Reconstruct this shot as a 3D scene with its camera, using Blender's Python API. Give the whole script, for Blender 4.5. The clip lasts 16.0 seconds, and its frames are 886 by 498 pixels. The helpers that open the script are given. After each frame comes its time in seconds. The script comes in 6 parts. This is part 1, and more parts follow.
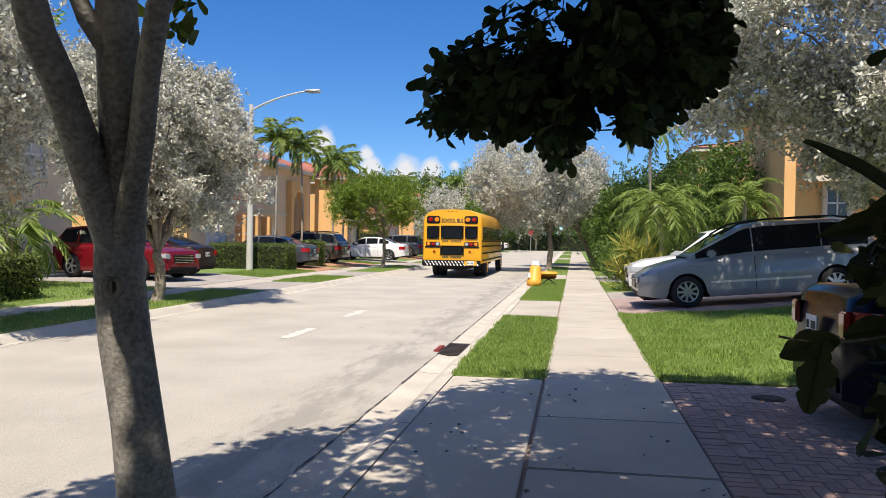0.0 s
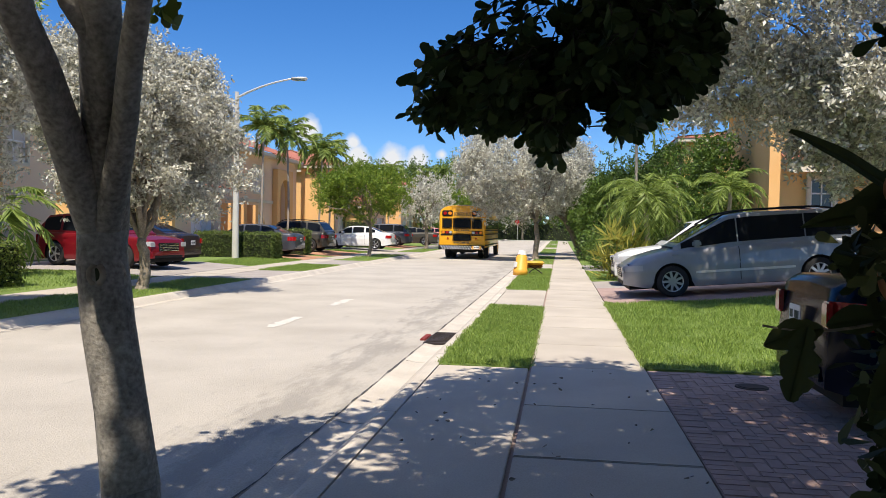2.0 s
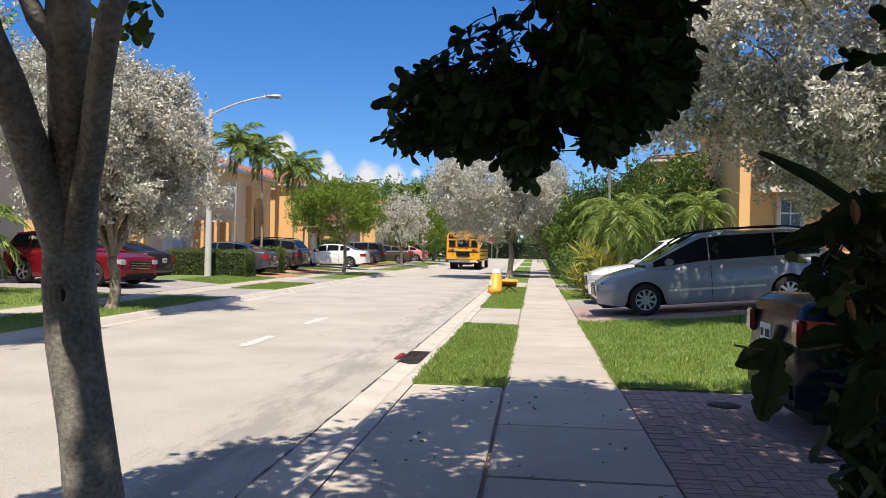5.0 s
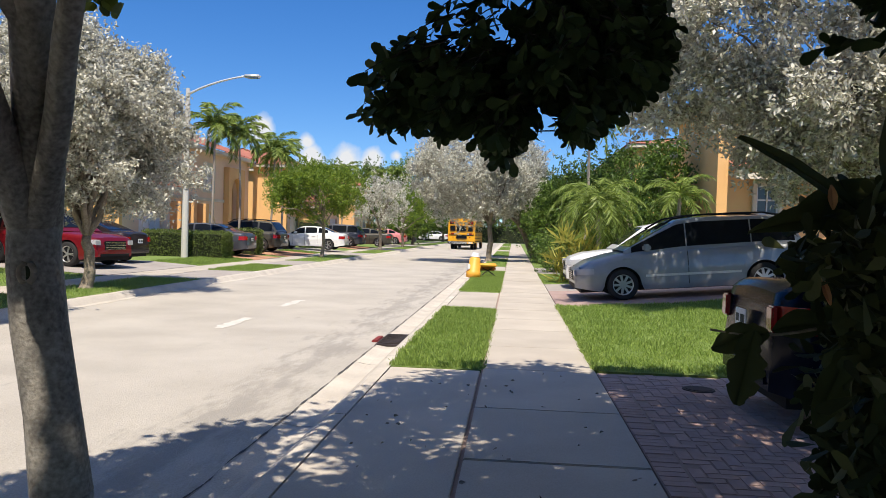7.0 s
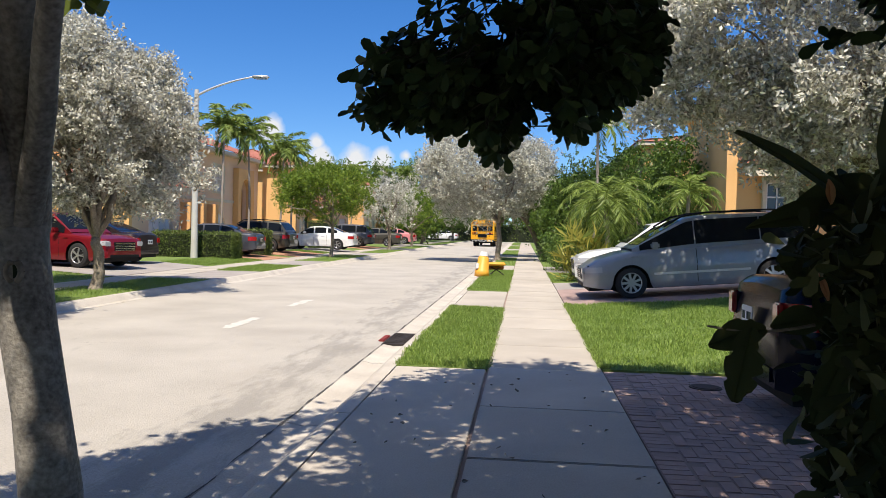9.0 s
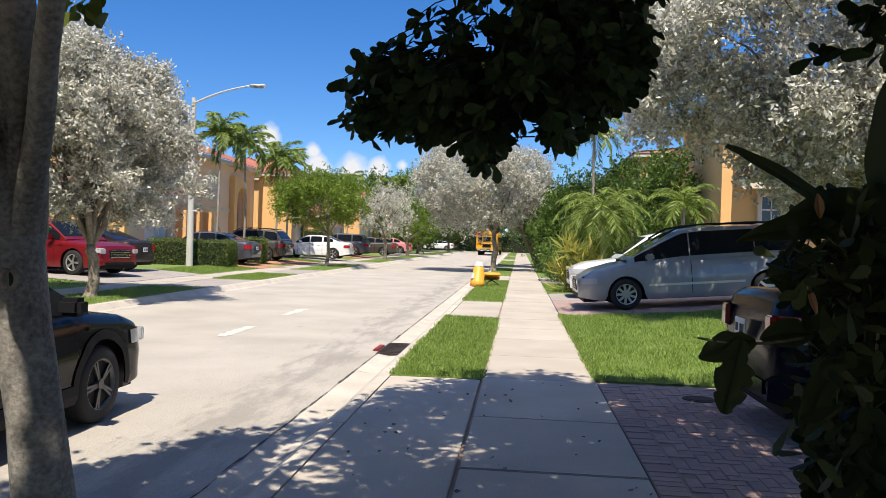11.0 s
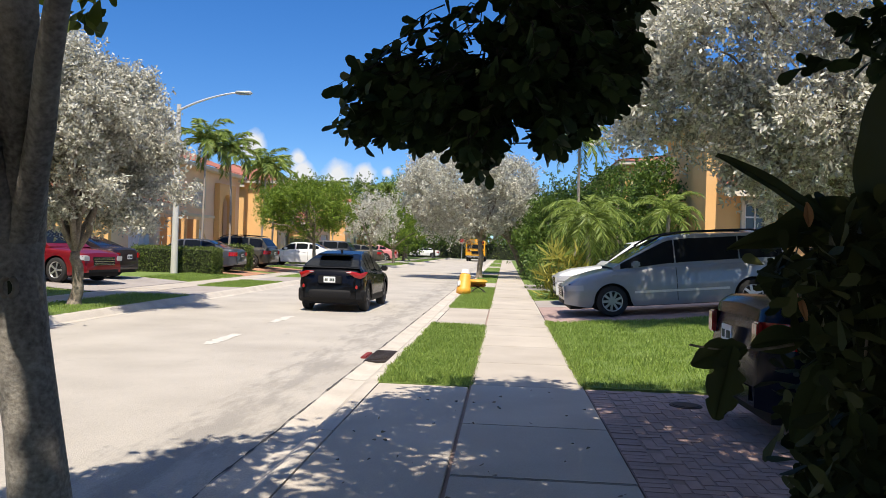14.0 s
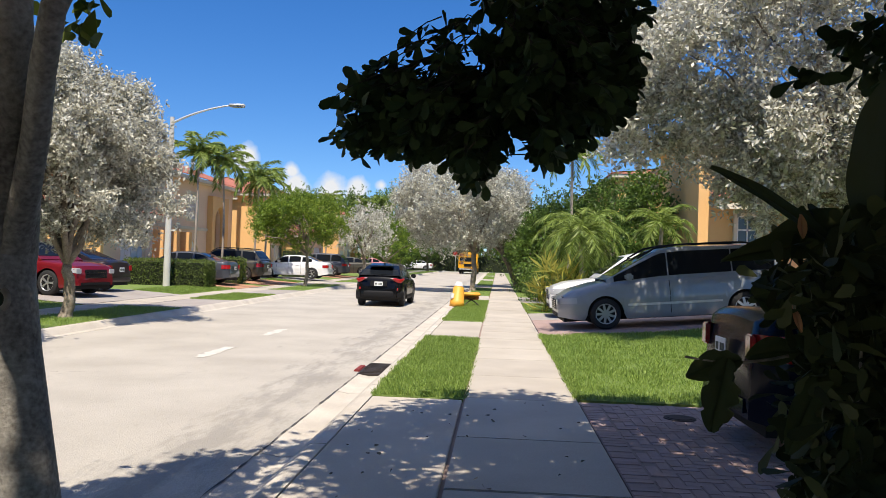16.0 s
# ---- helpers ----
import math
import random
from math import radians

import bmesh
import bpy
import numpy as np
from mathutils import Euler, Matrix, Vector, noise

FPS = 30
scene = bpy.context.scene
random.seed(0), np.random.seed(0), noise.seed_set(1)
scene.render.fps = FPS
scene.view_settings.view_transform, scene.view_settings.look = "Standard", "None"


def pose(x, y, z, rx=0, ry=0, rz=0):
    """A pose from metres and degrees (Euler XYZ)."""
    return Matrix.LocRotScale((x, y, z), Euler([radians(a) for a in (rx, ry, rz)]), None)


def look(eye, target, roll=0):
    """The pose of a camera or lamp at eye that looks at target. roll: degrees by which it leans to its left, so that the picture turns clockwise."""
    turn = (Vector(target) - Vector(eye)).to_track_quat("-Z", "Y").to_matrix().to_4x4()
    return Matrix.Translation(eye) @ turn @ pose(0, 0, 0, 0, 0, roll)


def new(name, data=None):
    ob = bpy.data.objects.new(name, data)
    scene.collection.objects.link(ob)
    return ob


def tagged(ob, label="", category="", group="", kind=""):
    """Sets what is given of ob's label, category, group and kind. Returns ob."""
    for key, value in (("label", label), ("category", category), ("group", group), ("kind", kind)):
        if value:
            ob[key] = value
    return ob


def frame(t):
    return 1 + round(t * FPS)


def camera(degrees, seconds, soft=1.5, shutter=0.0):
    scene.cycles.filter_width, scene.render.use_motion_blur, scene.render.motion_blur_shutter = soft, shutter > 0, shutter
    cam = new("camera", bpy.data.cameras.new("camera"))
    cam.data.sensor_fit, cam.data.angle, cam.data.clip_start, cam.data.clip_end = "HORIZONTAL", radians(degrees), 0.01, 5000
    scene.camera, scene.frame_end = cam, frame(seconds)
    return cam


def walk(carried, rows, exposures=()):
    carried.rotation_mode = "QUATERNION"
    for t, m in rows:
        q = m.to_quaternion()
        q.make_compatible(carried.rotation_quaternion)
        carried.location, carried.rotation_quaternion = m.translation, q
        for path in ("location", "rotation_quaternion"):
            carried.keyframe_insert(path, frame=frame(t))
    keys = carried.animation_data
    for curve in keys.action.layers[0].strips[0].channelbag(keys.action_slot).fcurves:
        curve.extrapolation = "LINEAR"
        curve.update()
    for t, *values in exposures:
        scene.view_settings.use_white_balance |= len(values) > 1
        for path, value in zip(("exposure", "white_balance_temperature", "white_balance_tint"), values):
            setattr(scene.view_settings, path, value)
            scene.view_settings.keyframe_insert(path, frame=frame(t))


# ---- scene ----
cam = camera(58.5, 16.0, soft=0.7)
PATH = [
    (0, (-0.003, 0.014, 1.498), (-0.33, 1.987, 1.473), 0.8),
    (0.5, (-0.004, 0.017, 1.498), (-0.33, 1.989, 1.455), 0.7),
    (1, (-0.004, 0.012, 1.498), (-0.339, 1.983, 1.441), 1.1),
    (1.5, (-0.001, 0.01, 1.497), (-0.317, 1.984, 1.448), 1.0),
    (2, (-0.004, 0.02, 1.496), (-0.297, 1.998, 1.444), 1.0),
    (2.5, (-0.004, 0.016, 1.497), (-0.302, 1.993, 1.455), 1.4),
    (3, (-0.005, 0.011, 1.499), (-0.306, 1.988, 1.486), 1.2),
    (5.5, (0.0, 0.035, 1.501), (-0.206, 2.025, 1.496), 1.4),
    (6, (0.001, 0.041, 1.498), (-0.182, 2.032, 1.471), 1.6),
    (6.5, (0.0, 0.045, 1.5), (-0.171, 2.037, 1.47), 1.4),
    (7, (0.001, 0.058, 1.494), (-0.176, 2.05, 1.449), 1.7),
    (7.5, (0.011, 0.059, 1.489), (-0.186, 2.05, 1.467), 1.7),
    (8, (0.023, 0.081, 1.486), (-0.173, 2.071, 1.442), 1.3),
    (8.5, (0.04, 0.079, 1.487), (-0.16, 2.069, 1.437), 1.3),
    (11, (0.061, 0.051, 1.492), (-0.131, 2.041, 1.47), 1.8),
    (11.5, (0.057, 0.052, 1.491), (-0.113, 2.044, 1.457), 1.8),
    (12, (0.052, 0.044, 1.495), (-0.126, 2.036, 1.477), 2.3),
    (12.5, (0.049, 0.039, 1.495), (-0.113, 2.031, 1.446), 1.4),
    (13, (0.046, 0.046, 1.489), (-0.105, 2.039, 1.43), 1.2),
    (13.5, (0.042, 0.04, 1.493), (-0.097, 2.035, 1.444), 1.6),
    (14, (0.032, 0.033, 1.494), (-0.124, 2.027, 1.491), 1.8),
    (14.5, (0.036, 0.048, 1.49), (-0.126, 2.041, 1.491), 1.6),
    (15, (0.026, 0.048, 1.494), (-0.11, 2.043, 1.516), 1.5),
    (15.5, (0.026, 0.043, 1.496), (-0.119, 2.038, 1.523), 1.2),
    (16, (0.027, 0.038, 1.49), (-0.113, 2.033, 1.52), 1.8),
]
walk(cam, [(t, look(eye, target, roll)) for t, eye, target, roll in PATH], exposures=((0, 0.37), (3, 0.40), (5.5, 0.35), (8, 0.38), (11, 0.45), (12.0, 0.58), (12.6, 0.49), (14, 0.40), (16, 0.40)))

# ---- world, sun ----
SLANT = (-0.01, 0.55)  # how far a shadow falls along x and y for each metre of height
SUN_FROM = Vector((-SLANT[0], -SLANT[1], 1.0)).normalized()
world = bpy.data.worlds.new("sky")
scene.world = world
world.use_nodes = True
wn, wl = world.node_tree.nodes, world.node_tree.links
bg = wn["Background"]
bg.inputs["Strength"].default_value = 0.097
sky = wn.new("ShaderNodeTexSky")
sky.sky_type, sky.sun_disc = "NISHITA", False
sky.sun_elevation = math.asin(SUN_FROM.z)
sky.sun_rotation = math.atan2(SUN_FROM.x, SUN_FROM.y)
sky.air_density, sky.dust_density, sky.ozone_density = 1.0, 0.0, 6.0
tint = wn.new("ShaderNodeHueSaturation")
tint.inputs["Hue"].default_value = 0.509
tint.inputs["Saturation"].default_value, tint.inputs["Value"].default_value = 1.27, 1.16
wl.new(sky.outputs[0], tint.inputs["Color"])
# clear sea air: the pale band at the horizon stays thin
way = wn.new("ShaderNodeTexCoord")
lift = wn.new("ShaderNodeVectorMath")
lift.operation, lift.inputs[1].default_value = "ADD", (0, 0, 0.045)
wl.new(way.outputs["Generated"], lift.inputs[0])
unit = wn.new("ShaderNodeVectorMath")
unit.operation = "NORMALIZE"
wl.new(lift.outputs[0], unit.inputs[0])
wl.new(unit.outputs[0], sky.inputs["Vector"])
# small fair-weather clouds low over the roofs
geo = wn.new("ShaderNodeTexCoord")
puff = wn.new("ShaderNodeTexNoise")
puff.inputs["Scale"].default_value, puff.inputs["Detail"].default_value = 22.0, 8.0
wl.new(geo.outputs["Generated"], puff.inputs["Vector"])
cover = None
# extra clouds, only outside the view, added to whiten and brighten the fill light
sky_rng = random.Random(4)
fill_clouds = []
while len(fill_clouds) < 26:
    az, el = sky_rng.uniform(0, 2 * math.pi), sky_rng.uniform(0.12, 1.35)
    d = (math.sin(az) * math.cos(el), math.cos(az) * math.cos(el), math.sin(el))
    if not (d[1] > 0.3 and abs(d[0]) < 0.85 * d[1] + 0.2 and el < 0.75):
        fill_clouds.append((d, sky_rng.uniform(0.10, 0.26)))
for d, r in fill_clouds + [((-0.3099, 0.943, 0.1214), 0.022), ((-0.2582, 0.9603, 0.1056), 0.014), ((-0.2536, 0.9633, 0.0855), 0.026), ((-0.2100, 0.976, 0.088), 0.030), ((-0.180, 0.981, 0.085), 0.024), ((-0.1488, 0.9843, 0.092), 0.012), ((-0.085, 0.99, 0.13), 0.03), ((0.45, 0.88, 0.16), 0.05), ((-0.7, 0.68, 0.2), 0.05)]:
    dist = wn.new("ShaderNodeVectorMath")
    dist.operation = "DISTANCE"
    dist.inputs[1].default_value = Vector(d).normalized()
    wl.new(geo.outputs["Generated"], dist.inputs[0])
    mr = wn.new("ShaderNodeMapRange")
    mr.inputs["From Min"].default_value, mr.inputs["From Max"].default_value = r * 1.35, r * 0.1
    wl.new(dist.outputs["Value"], mr.inputs["Value"])
    if cover is None:
        cover = mr
    else:
        mx = wn.new("ShaderNodeMath")
        mx.operation = "MAXIMUM"
        wl.new(cover.outputs[0], mx.inputs[0])
        wl.new(mr.outputs[0], mx.inputs[1])
        cover = mx
soft = wn.new("ShaderNodeMath")
soft.operation, soft.inputs[1].default_value = "MULTIPLY_ADD", 1.5
wl.new(puff.outputs[0], soft.inputs[0])
wl.new(cover.outputs[0], soft.inputs[2])
edge = wn.new("ShaderNodeMapRange")
edge.inputs["From Min"].default_value, edge.inputs["From Max"].default_value = 1.18, 1.62
wl.new(soft.outputs[0], edge.inputs["Value"])
mixc = wn.new("ShaderNodeMixRGB")
mixc.inputs["Color2"].default_value = (6.6, 6.7, 6.9, 1)
wl.new(edge.outputs[0], mixc.inputs["Fac"])
wl.new(tint.outputs[0], mixc.inputs["Color1"])
wl.new(mixc.outputs[0], bg.inputs[0])
sun = new("sun", bpy.data.lights.new("sun", "SUN"))
sun.data.energy, sun.data.angle, sun.data.color = 5.0, radians(0.53), (1.0, 0.912, 0.785)
sun.rotation_euler = SUN_FROM.to_track_quat("Z", "Y").to_euler()
scene.view_settings.exposure = 0.30
rng = np.random.default_rng(7)


# ---- materials ----
def mat_base(name):
    m = bpy.data.materials.new(name)
    m.use_nodes = True
    return m, m.node_tree.nodes, m.node_tree.links, m.node_tree.nodes["Principled BSDF"]


def surf(name, c, c2=None, rough=0.7, metal=0.0, scale=2.0, fine=40.0, bump=0.15, coat=0.0, rand=0.0, spec=0.5, blur=(0.35, 0.65)):
    """Two scales of noise between two colours, with fine relief."""
    m, n, l, p = mat_base(name)
    c2 = c2 or tuple(0.72 * v for v in c)
    tc = n.new("ShaderNodeTexCoord")
    big, small = n.new("ShaderNodeTexNoise"), n.new("ShaderNodeTexNoise")
    big.inputs["Scale"].default_value, small.inputs["Scale"].default_value = scale, fine
    big.inputs["Detail"].default_value, small.inputs["Detail"].default_value = 6, 4
    for t in (big, small):
        l.new(tc.outputs["Object"], t.inputs["Vector"])
    add = n.new("ShaderNodeMath")
    add.operation = "MULTIPLY_ADD"
    add.inputs[1].default_value = 0.45
    l.new(small.outputs[0], add.inputs[0])
    mul = n.new("ShaderNodeMath")
    mul.operation = "MULTIPLY"
    mul.inputs[1].default_value = 0.55
    l.new(big.outputs[0], mul.inputs[0])
    l.new(mul.outputs[0], add.inputs[2])
    ramp = n.new("ShaderNodeValToRGB")
    ramp.color_ramp.elements[0].position, ramp.color_ramp.elements[1].position = blur
    ramp.color_ramp.elements[0].color, ramp.color_ramp.elements[1].color = (*c2, 1), (*c, 1)
    l.new(add.outputs[0], ramp.inputs[0])
    out = ramp.outputs[0]
    if rand:
        info, hsv, rmap = n.new("ShaderNodeObjectInfo"), n.new("ShaderNodeHueSaturation"), n.new("ShaderNodeMapRange")
        rmap.inputs["To Min"].default_value, rmap.inputs["To Max"].default_value = 1 - rand, 1 + rand
        l.new(info.outputs["Random"], rmap.inputs["Value"])
        l.new(rmap.outputs[0], hsv.inputs["Value"])
        l.new(out, hsv.inputs["Color"])
        out = hsv.outputs[0]
    l.new(out, p.inputs["Base Color"])
    if bump:
        b = n.new("ShaderNodeBump")
        b.inputs["Strength"].default_value, b.inputs["Distance"].default_value = bump, 0.02
        l.new(add.outputs[0], b.inputs["Height"])
        l.new(b.outputs[0], p.inputs["Normal"])
    p.inputs["Roughness"].default_value, p.inputs["Metallic"].default_value = rough, metal
    p.inputs["Coat Weight"].default_value, p.inputs["Specular IOR Level"].default_value = coat, spec
    if coat:
        p.inputs["Coat Roughness"].default_value = 0.04
    return m


def leafy(name, c, c2, rough=0.5, through_light=0.3, rand_pos=(0.1, 0.9), spec=0.4):
    """Leaves: each one its own tint, some light shines through."""
    m, n, l, p = mat_base(name)
    geo, ramp = n.new("ShaderNodeNewGeometry"), n.new("ShaderNodeValToRGB")
    ramp.color_ramp.elements[0].position, ramp.color_ramp.elements[1].position = rand_pos
    ramp.color_ramp.elements[0].color, ramp.color_ramp.elements[1].color = (*c2, 1), (*c, 1)
    l.new(geo.outputs["Random Per Island"], ramp.inputs[0])
    l.new(ramp.outputs[0], p.inputs["Base Color"])
    p.inputs["Roughness"].default_value, p.inputs["Specular IOR Level"].default_value = rough, spec
    tr, mix = n.new("ShaderNodeBsdfTranslucent"), n.new("ShaderNodeMixShader")
    l.new(ramp.outputs[0], tr.inputs["Color"])
    mix.inputs[0].default_value = through_light
    l.new(p.outputs[0], mix.inputs[1])
    l.new(tr.outputs[0], mix.inputs[2])
    l.new(mix.outputs[0], n["Material Output"].inputs["Surface"])
    return m


def plain(name, c, rough=0.5, metal=0.0, coat=0.0, glow=0.0, clear=0.0):
    m, n, l, p = mat_base(name)
    p.inputs["Base Color"].default_value = (*c, 1)
    p.inputs["Roughness"].default_value, p.inputs["Metallic"].default_value = rough, metal
    p.inputs["Coat Weight"].default_value, p.inputs["Transmission Weight"].default_value = coat, clear
    if glow:
        p.inputs["Emission Color"].default_value, p.inputs["Emission Strength"].default_value = (*c, 1), glow
    return m


M = {}
M["road"] = surf("worn_road", (0.49, 0.45, 0.39), (0.37, 0.335, 0.287), 0.9, scale=0.7, fine=75, bump=1.0, blur=(0.36, 0.62))
M["concrete"] = surf("old_concrete", (0.52, 0.465, 0.39), (0.40, 0.35, 0.29), 0.88, scale=1.1, fine=90, bump=0.2, rand=0.06)
M["gutter"] = surf("gutter_concrete", (0.62, 0.565, 0.48), (0.42, 0.37, 0.31), 0.88, scale=1.7, fine=70, bump=0.3)
M["grass"] = surf("turf_soil", (0.19, 0.27, 0.055), (0.11, 0.16, 0.035), 0.95, scale=3, fine=80, bump=0.6)
M["blade"] = leafy("grass_blade", (0.36, 0.47, 0.11), (0.16, 0.25, 0.045), 0.5, 0.4)
M["ground"] = surf("distant_ground", (0.10, 0.13, 0.05), (0.06, 0.08, 0.03), 0.95, scale=0.2, fine=6, bump=0.3)
M["drive"] = surf("driveway_concrete", (0.40, 0.36, 0.325), (0.29, 0.255, 0.23), 0.9, scale=1.2, fine=70, bump=0.2)
M["brickdrive"] = surf("terracotta_paving", (0.50, 0.26, 0.15), (0.38, 0.19, 0.11), 0.9, scale=2.0, fine=30, bump=0.3)
M["paver"] = surf("pink_paver", (0.46, 0.325, 0.285), (0.34, 0.235, 0.205), 0.92, scale=5, fine=110, bump=0.4, rand=0.10)
M["sand"] = surf("joint_sand", (0.37, 0.27, 0.23), None, 0.95, fine=120)
M["asphaltpatch"] = surf("tar", (0.09, 0.085, 0.08), (0.05, 0.05, 0.05), 0.95, fine=80)
M["stucco"] = surf("peach_stucco", (0.80, 0.48, 0.20), (0.72, 0.42, 0.17), 0.93, scale=0.8, fine=90, bump=0.25)
# the same stucco, paler to paint in the light on street-facing walls
M["stucco_lit"] = surf("lightened_peach_stucco", (0.84, 0.61, 0.42), (0.77, 0.55, 0.37), 0.93, scale=0.8, fine=90, bump=0.25)
M["trim"] = surf("cream_trim", (0.70, 0.62, 0.48), (0.60, 0.52, 0.40), 0.85, scale=1.5, fine=60, bump=0.1)
M["white"] = surf("white_paint", (0.78, 0.77, 0.76), (0.70, 0.69, 0.67), 0.5, scale=1.0, fine=20, bump=0.03)
M["rooftile"] = surf("red_roof_tile", (0.42, 0.15, 0.10), (0.25, 0.09, 0.06), 0.75, scale=1.3, fine=9, bump=0.3)
M["glass"] = plain("window_glass", (0.05, 0.06, 0.07), 0.06)
M["bark"] = surf("pale_bark", (0.40, 0.37, 0.32), (0.10, 0.085, 0.07), 0.7, scale=5.0, fine=85, bump=0.35, blur=(0.36, 0.66))
M["bark2"] = surf("grey_bark", (0.36, 0.30, 0.23), (0.12, 0.095, 0.07), 0.95, scale=6, fine=40, bump=0.8)
M["palmbark"] = surf("palm_bark", (0.42, 0.37, 0.30), (0.25, 0.21, 0.17), 0.9, scale=3, fine=30, bump=0.4)
M["silver"] = leafy("silver_leaf", (0.80, 0.78, 0.67), (0.30, 0.29, 0.22), 0.5, 0.28, (0.0, 1.0))
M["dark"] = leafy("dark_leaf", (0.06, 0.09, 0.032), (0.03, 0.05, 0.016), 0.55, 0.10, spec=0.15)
M["green"] = leafy("green_leaf", (0.24, 0.33, 0.035), (0.10, 0.17, 0.02), 0.5, 0.35)
M["deep"] = leafy("deep_green_leaf", (0.14, 0.22, 0.035), (0.05, 0.095, 0.015), 0.45, 0.3)
M["lime"] = leafy("lime_leaf", (0.30, 0.42, 0.04), (0.14, 0.24, 0.03), 0.5, 0.4)
M["hedge"] = leafy("hedge_leaf", (0.17, 0.22, 0.04), (0.065, 0.10, 0.02), 0.5, 0.25)
M["palm"] = leafy("palm_leaf", (0.33, 0.42, 0.095), (0.14, 0.20, 0.04), 0.45, 0.28)
M["yellowleaf"] = leafy("yellow_leaf", (0.55, 0.48, 0.10), (0.16, 0.22, 0.04), 0.5, 0.35)
# near-black colour that stands in for shade inside hedges and the knot
M["shade_core"] = plain("inner_shade", (0.018, 0.025, 0.009), 0.95)
# leaf colour kept very dark, so part of the deep shade is painted in
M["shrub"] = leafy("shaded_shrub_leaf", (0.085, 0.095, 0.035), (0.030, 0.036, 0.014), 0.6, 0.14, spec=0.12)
M["blind"] = surf("closed_window_blind", (0.66, 0.58, 0.50), (0.56, 0.49, 0.42), 0.7, scale=2, fine=30, bump=0.05)
M["blossom"] = plain("dry_orange_bract", (0.55, 0.27, 0.13), 0.7)
M["pole"] = surf("lamp_pole_concrete", (0.60, 0.58, 0.53), (0.50, 0.48, 0.44), 0.8, scale=2, fine=50, bump=0.1)
M["alu"] = plain("lamp_arm_metal", (0.72, 0.72, 0.70), 0.4, 0.6)
M["iron"] = surf("cast_iron", (0.07, 0.055, 0.05), (0.03, 0.025, 0.025), 0.7, 0.4, fine=60)
M["rag"] = surf("faded_rag", (0.28, 0.030, 0.028), (0.12, 0.018, 0.018), 0.95, scale=14, fine=120, bump=0.5)
M["red"] = plain("red_paint", (0.36, 0.022, 0.018), 0.7)
M["tyre"] = surf("tyre_rubber", (0.022, 0.022, 0.023), (0.014, 0.014, 0.014), 0.85, fine=60, bump=0.1)
M["darkrim"] = plain("dark_alloy", (0.10, 0.10, 0.105), 0.35, 0.7)
M["rim"] = plain("alloy", (0.62, 0.62, 0.63), 0.3, 0.85)
M["black"] = plain("black_plastic", (0.013, 0.013, 0.014), 0.65)
M["black"].node_tree.nodes["Principled BSDF"].inputs["Specular IOR Level"].default_value = 0.15
M["carglass"] = plain("tinted_glass", (0.010, 0.012, 0.015), 0.04)
M["carglass"].node_tree.nodes["Principled BSDF"].inputs["Specular IOR Level"].default_value = 0.13
M["chrome"] = plain("chrome", (0.8, 0.8, 0.8), 0.12, 1.0)
M["lamp_red"] = plain("red_lens", (0.34, 0.010, 0.010), 0.15, coat=0.5)
M["lamp_amber"] = plain("amber_lens", (0.85, 0.25, 0.02), 0.2, coat=0.5)
M["lamp_clear"] = plain("clear_lens", (0.42, 0.43, 0.44), 0.08, coat=0.6)
M["plate"] = plain("plate_white", (0.75, 0.76, 0.74), 0.5)
M["ink"] = plain("dark_ink", (0.03, 0.05, 0.04), 0.6)
M["busyellow"] = surf("bus_yellow", (0.86, 0.42, 0.018), (0.78, 0.37, 0.016), 0.35, scale=0.8, fine=20, bump=0.02, coat=0.4)
M["busroof"] = surf("bus_roof_white", (0.75, 0.70, 0.60), None, 0.5, scale=1, fine=20, bump=0.02)
M["barrel"] = surf("orange_plastic", (0.82, 0.42, 0.05), (0.72, 0.34, 0.04), 0.5, scale=3, fine=30, bump=0.05)
M["cloth"] = surf("brown_cushion", (0.42, 0.17, 0.05), (0.25, 0.10, 0.04), 0.9, scale=4, fine=50)


def ringed(m):
    """Fine level lines and pale pores across smooth bark."""
    n, l = m.node_tree.nodes, m.node_tree.links
    p = n["Principled BSDF"]
    src = p.inputs["Base Color"].links[0].from_socket
    tc, mp, tex, cut, mix = n.new("ShaderNodeTexCoord"), n.new("ShaderNodeMapping"), n.new("ShaderNodeTexNoise"), n.new("ShaderNodeMapRange"), n.new("ShaderNodeMixRGB")
    mp.inputs["Scale"].default_value = (12, 12, 60)
    tex.inputs["Scale"].default_value, tex.inputs["Detail"].default_value = 1.0, 5
    l.new(tc.outputs["Object"], mp.inputs["Vector"])
    l.new(mp.outputs[0], tex.inputs["Vector"])
    cut.inputs["From Min"].default_value, cut.inputs["From Max"].default_value, cut.inputs["To Max"].default_value = 0.54, 0.74, 0.40
    l.new(tex.outputs[0], cut.inputs["Value"])
    mix.inputs["Color2"].default_value = (0.10, 0.085, 0.07, 1)
    l.new(cut.outputs[0], mix.inputs["Fac"])
    l.new(src, mix.inputs["Color1"])
    l.new(mix.outputs[0], p.inputs["Base Color"])


ringed(M["bark"])


def paint(name, c, metal=0.35):
    return surf(name, c, tuple(0.9 * v for v in c), 0.45, metal, scale=0.6, fine=8, bump=0.0, coat=0.7, spec=0.25)


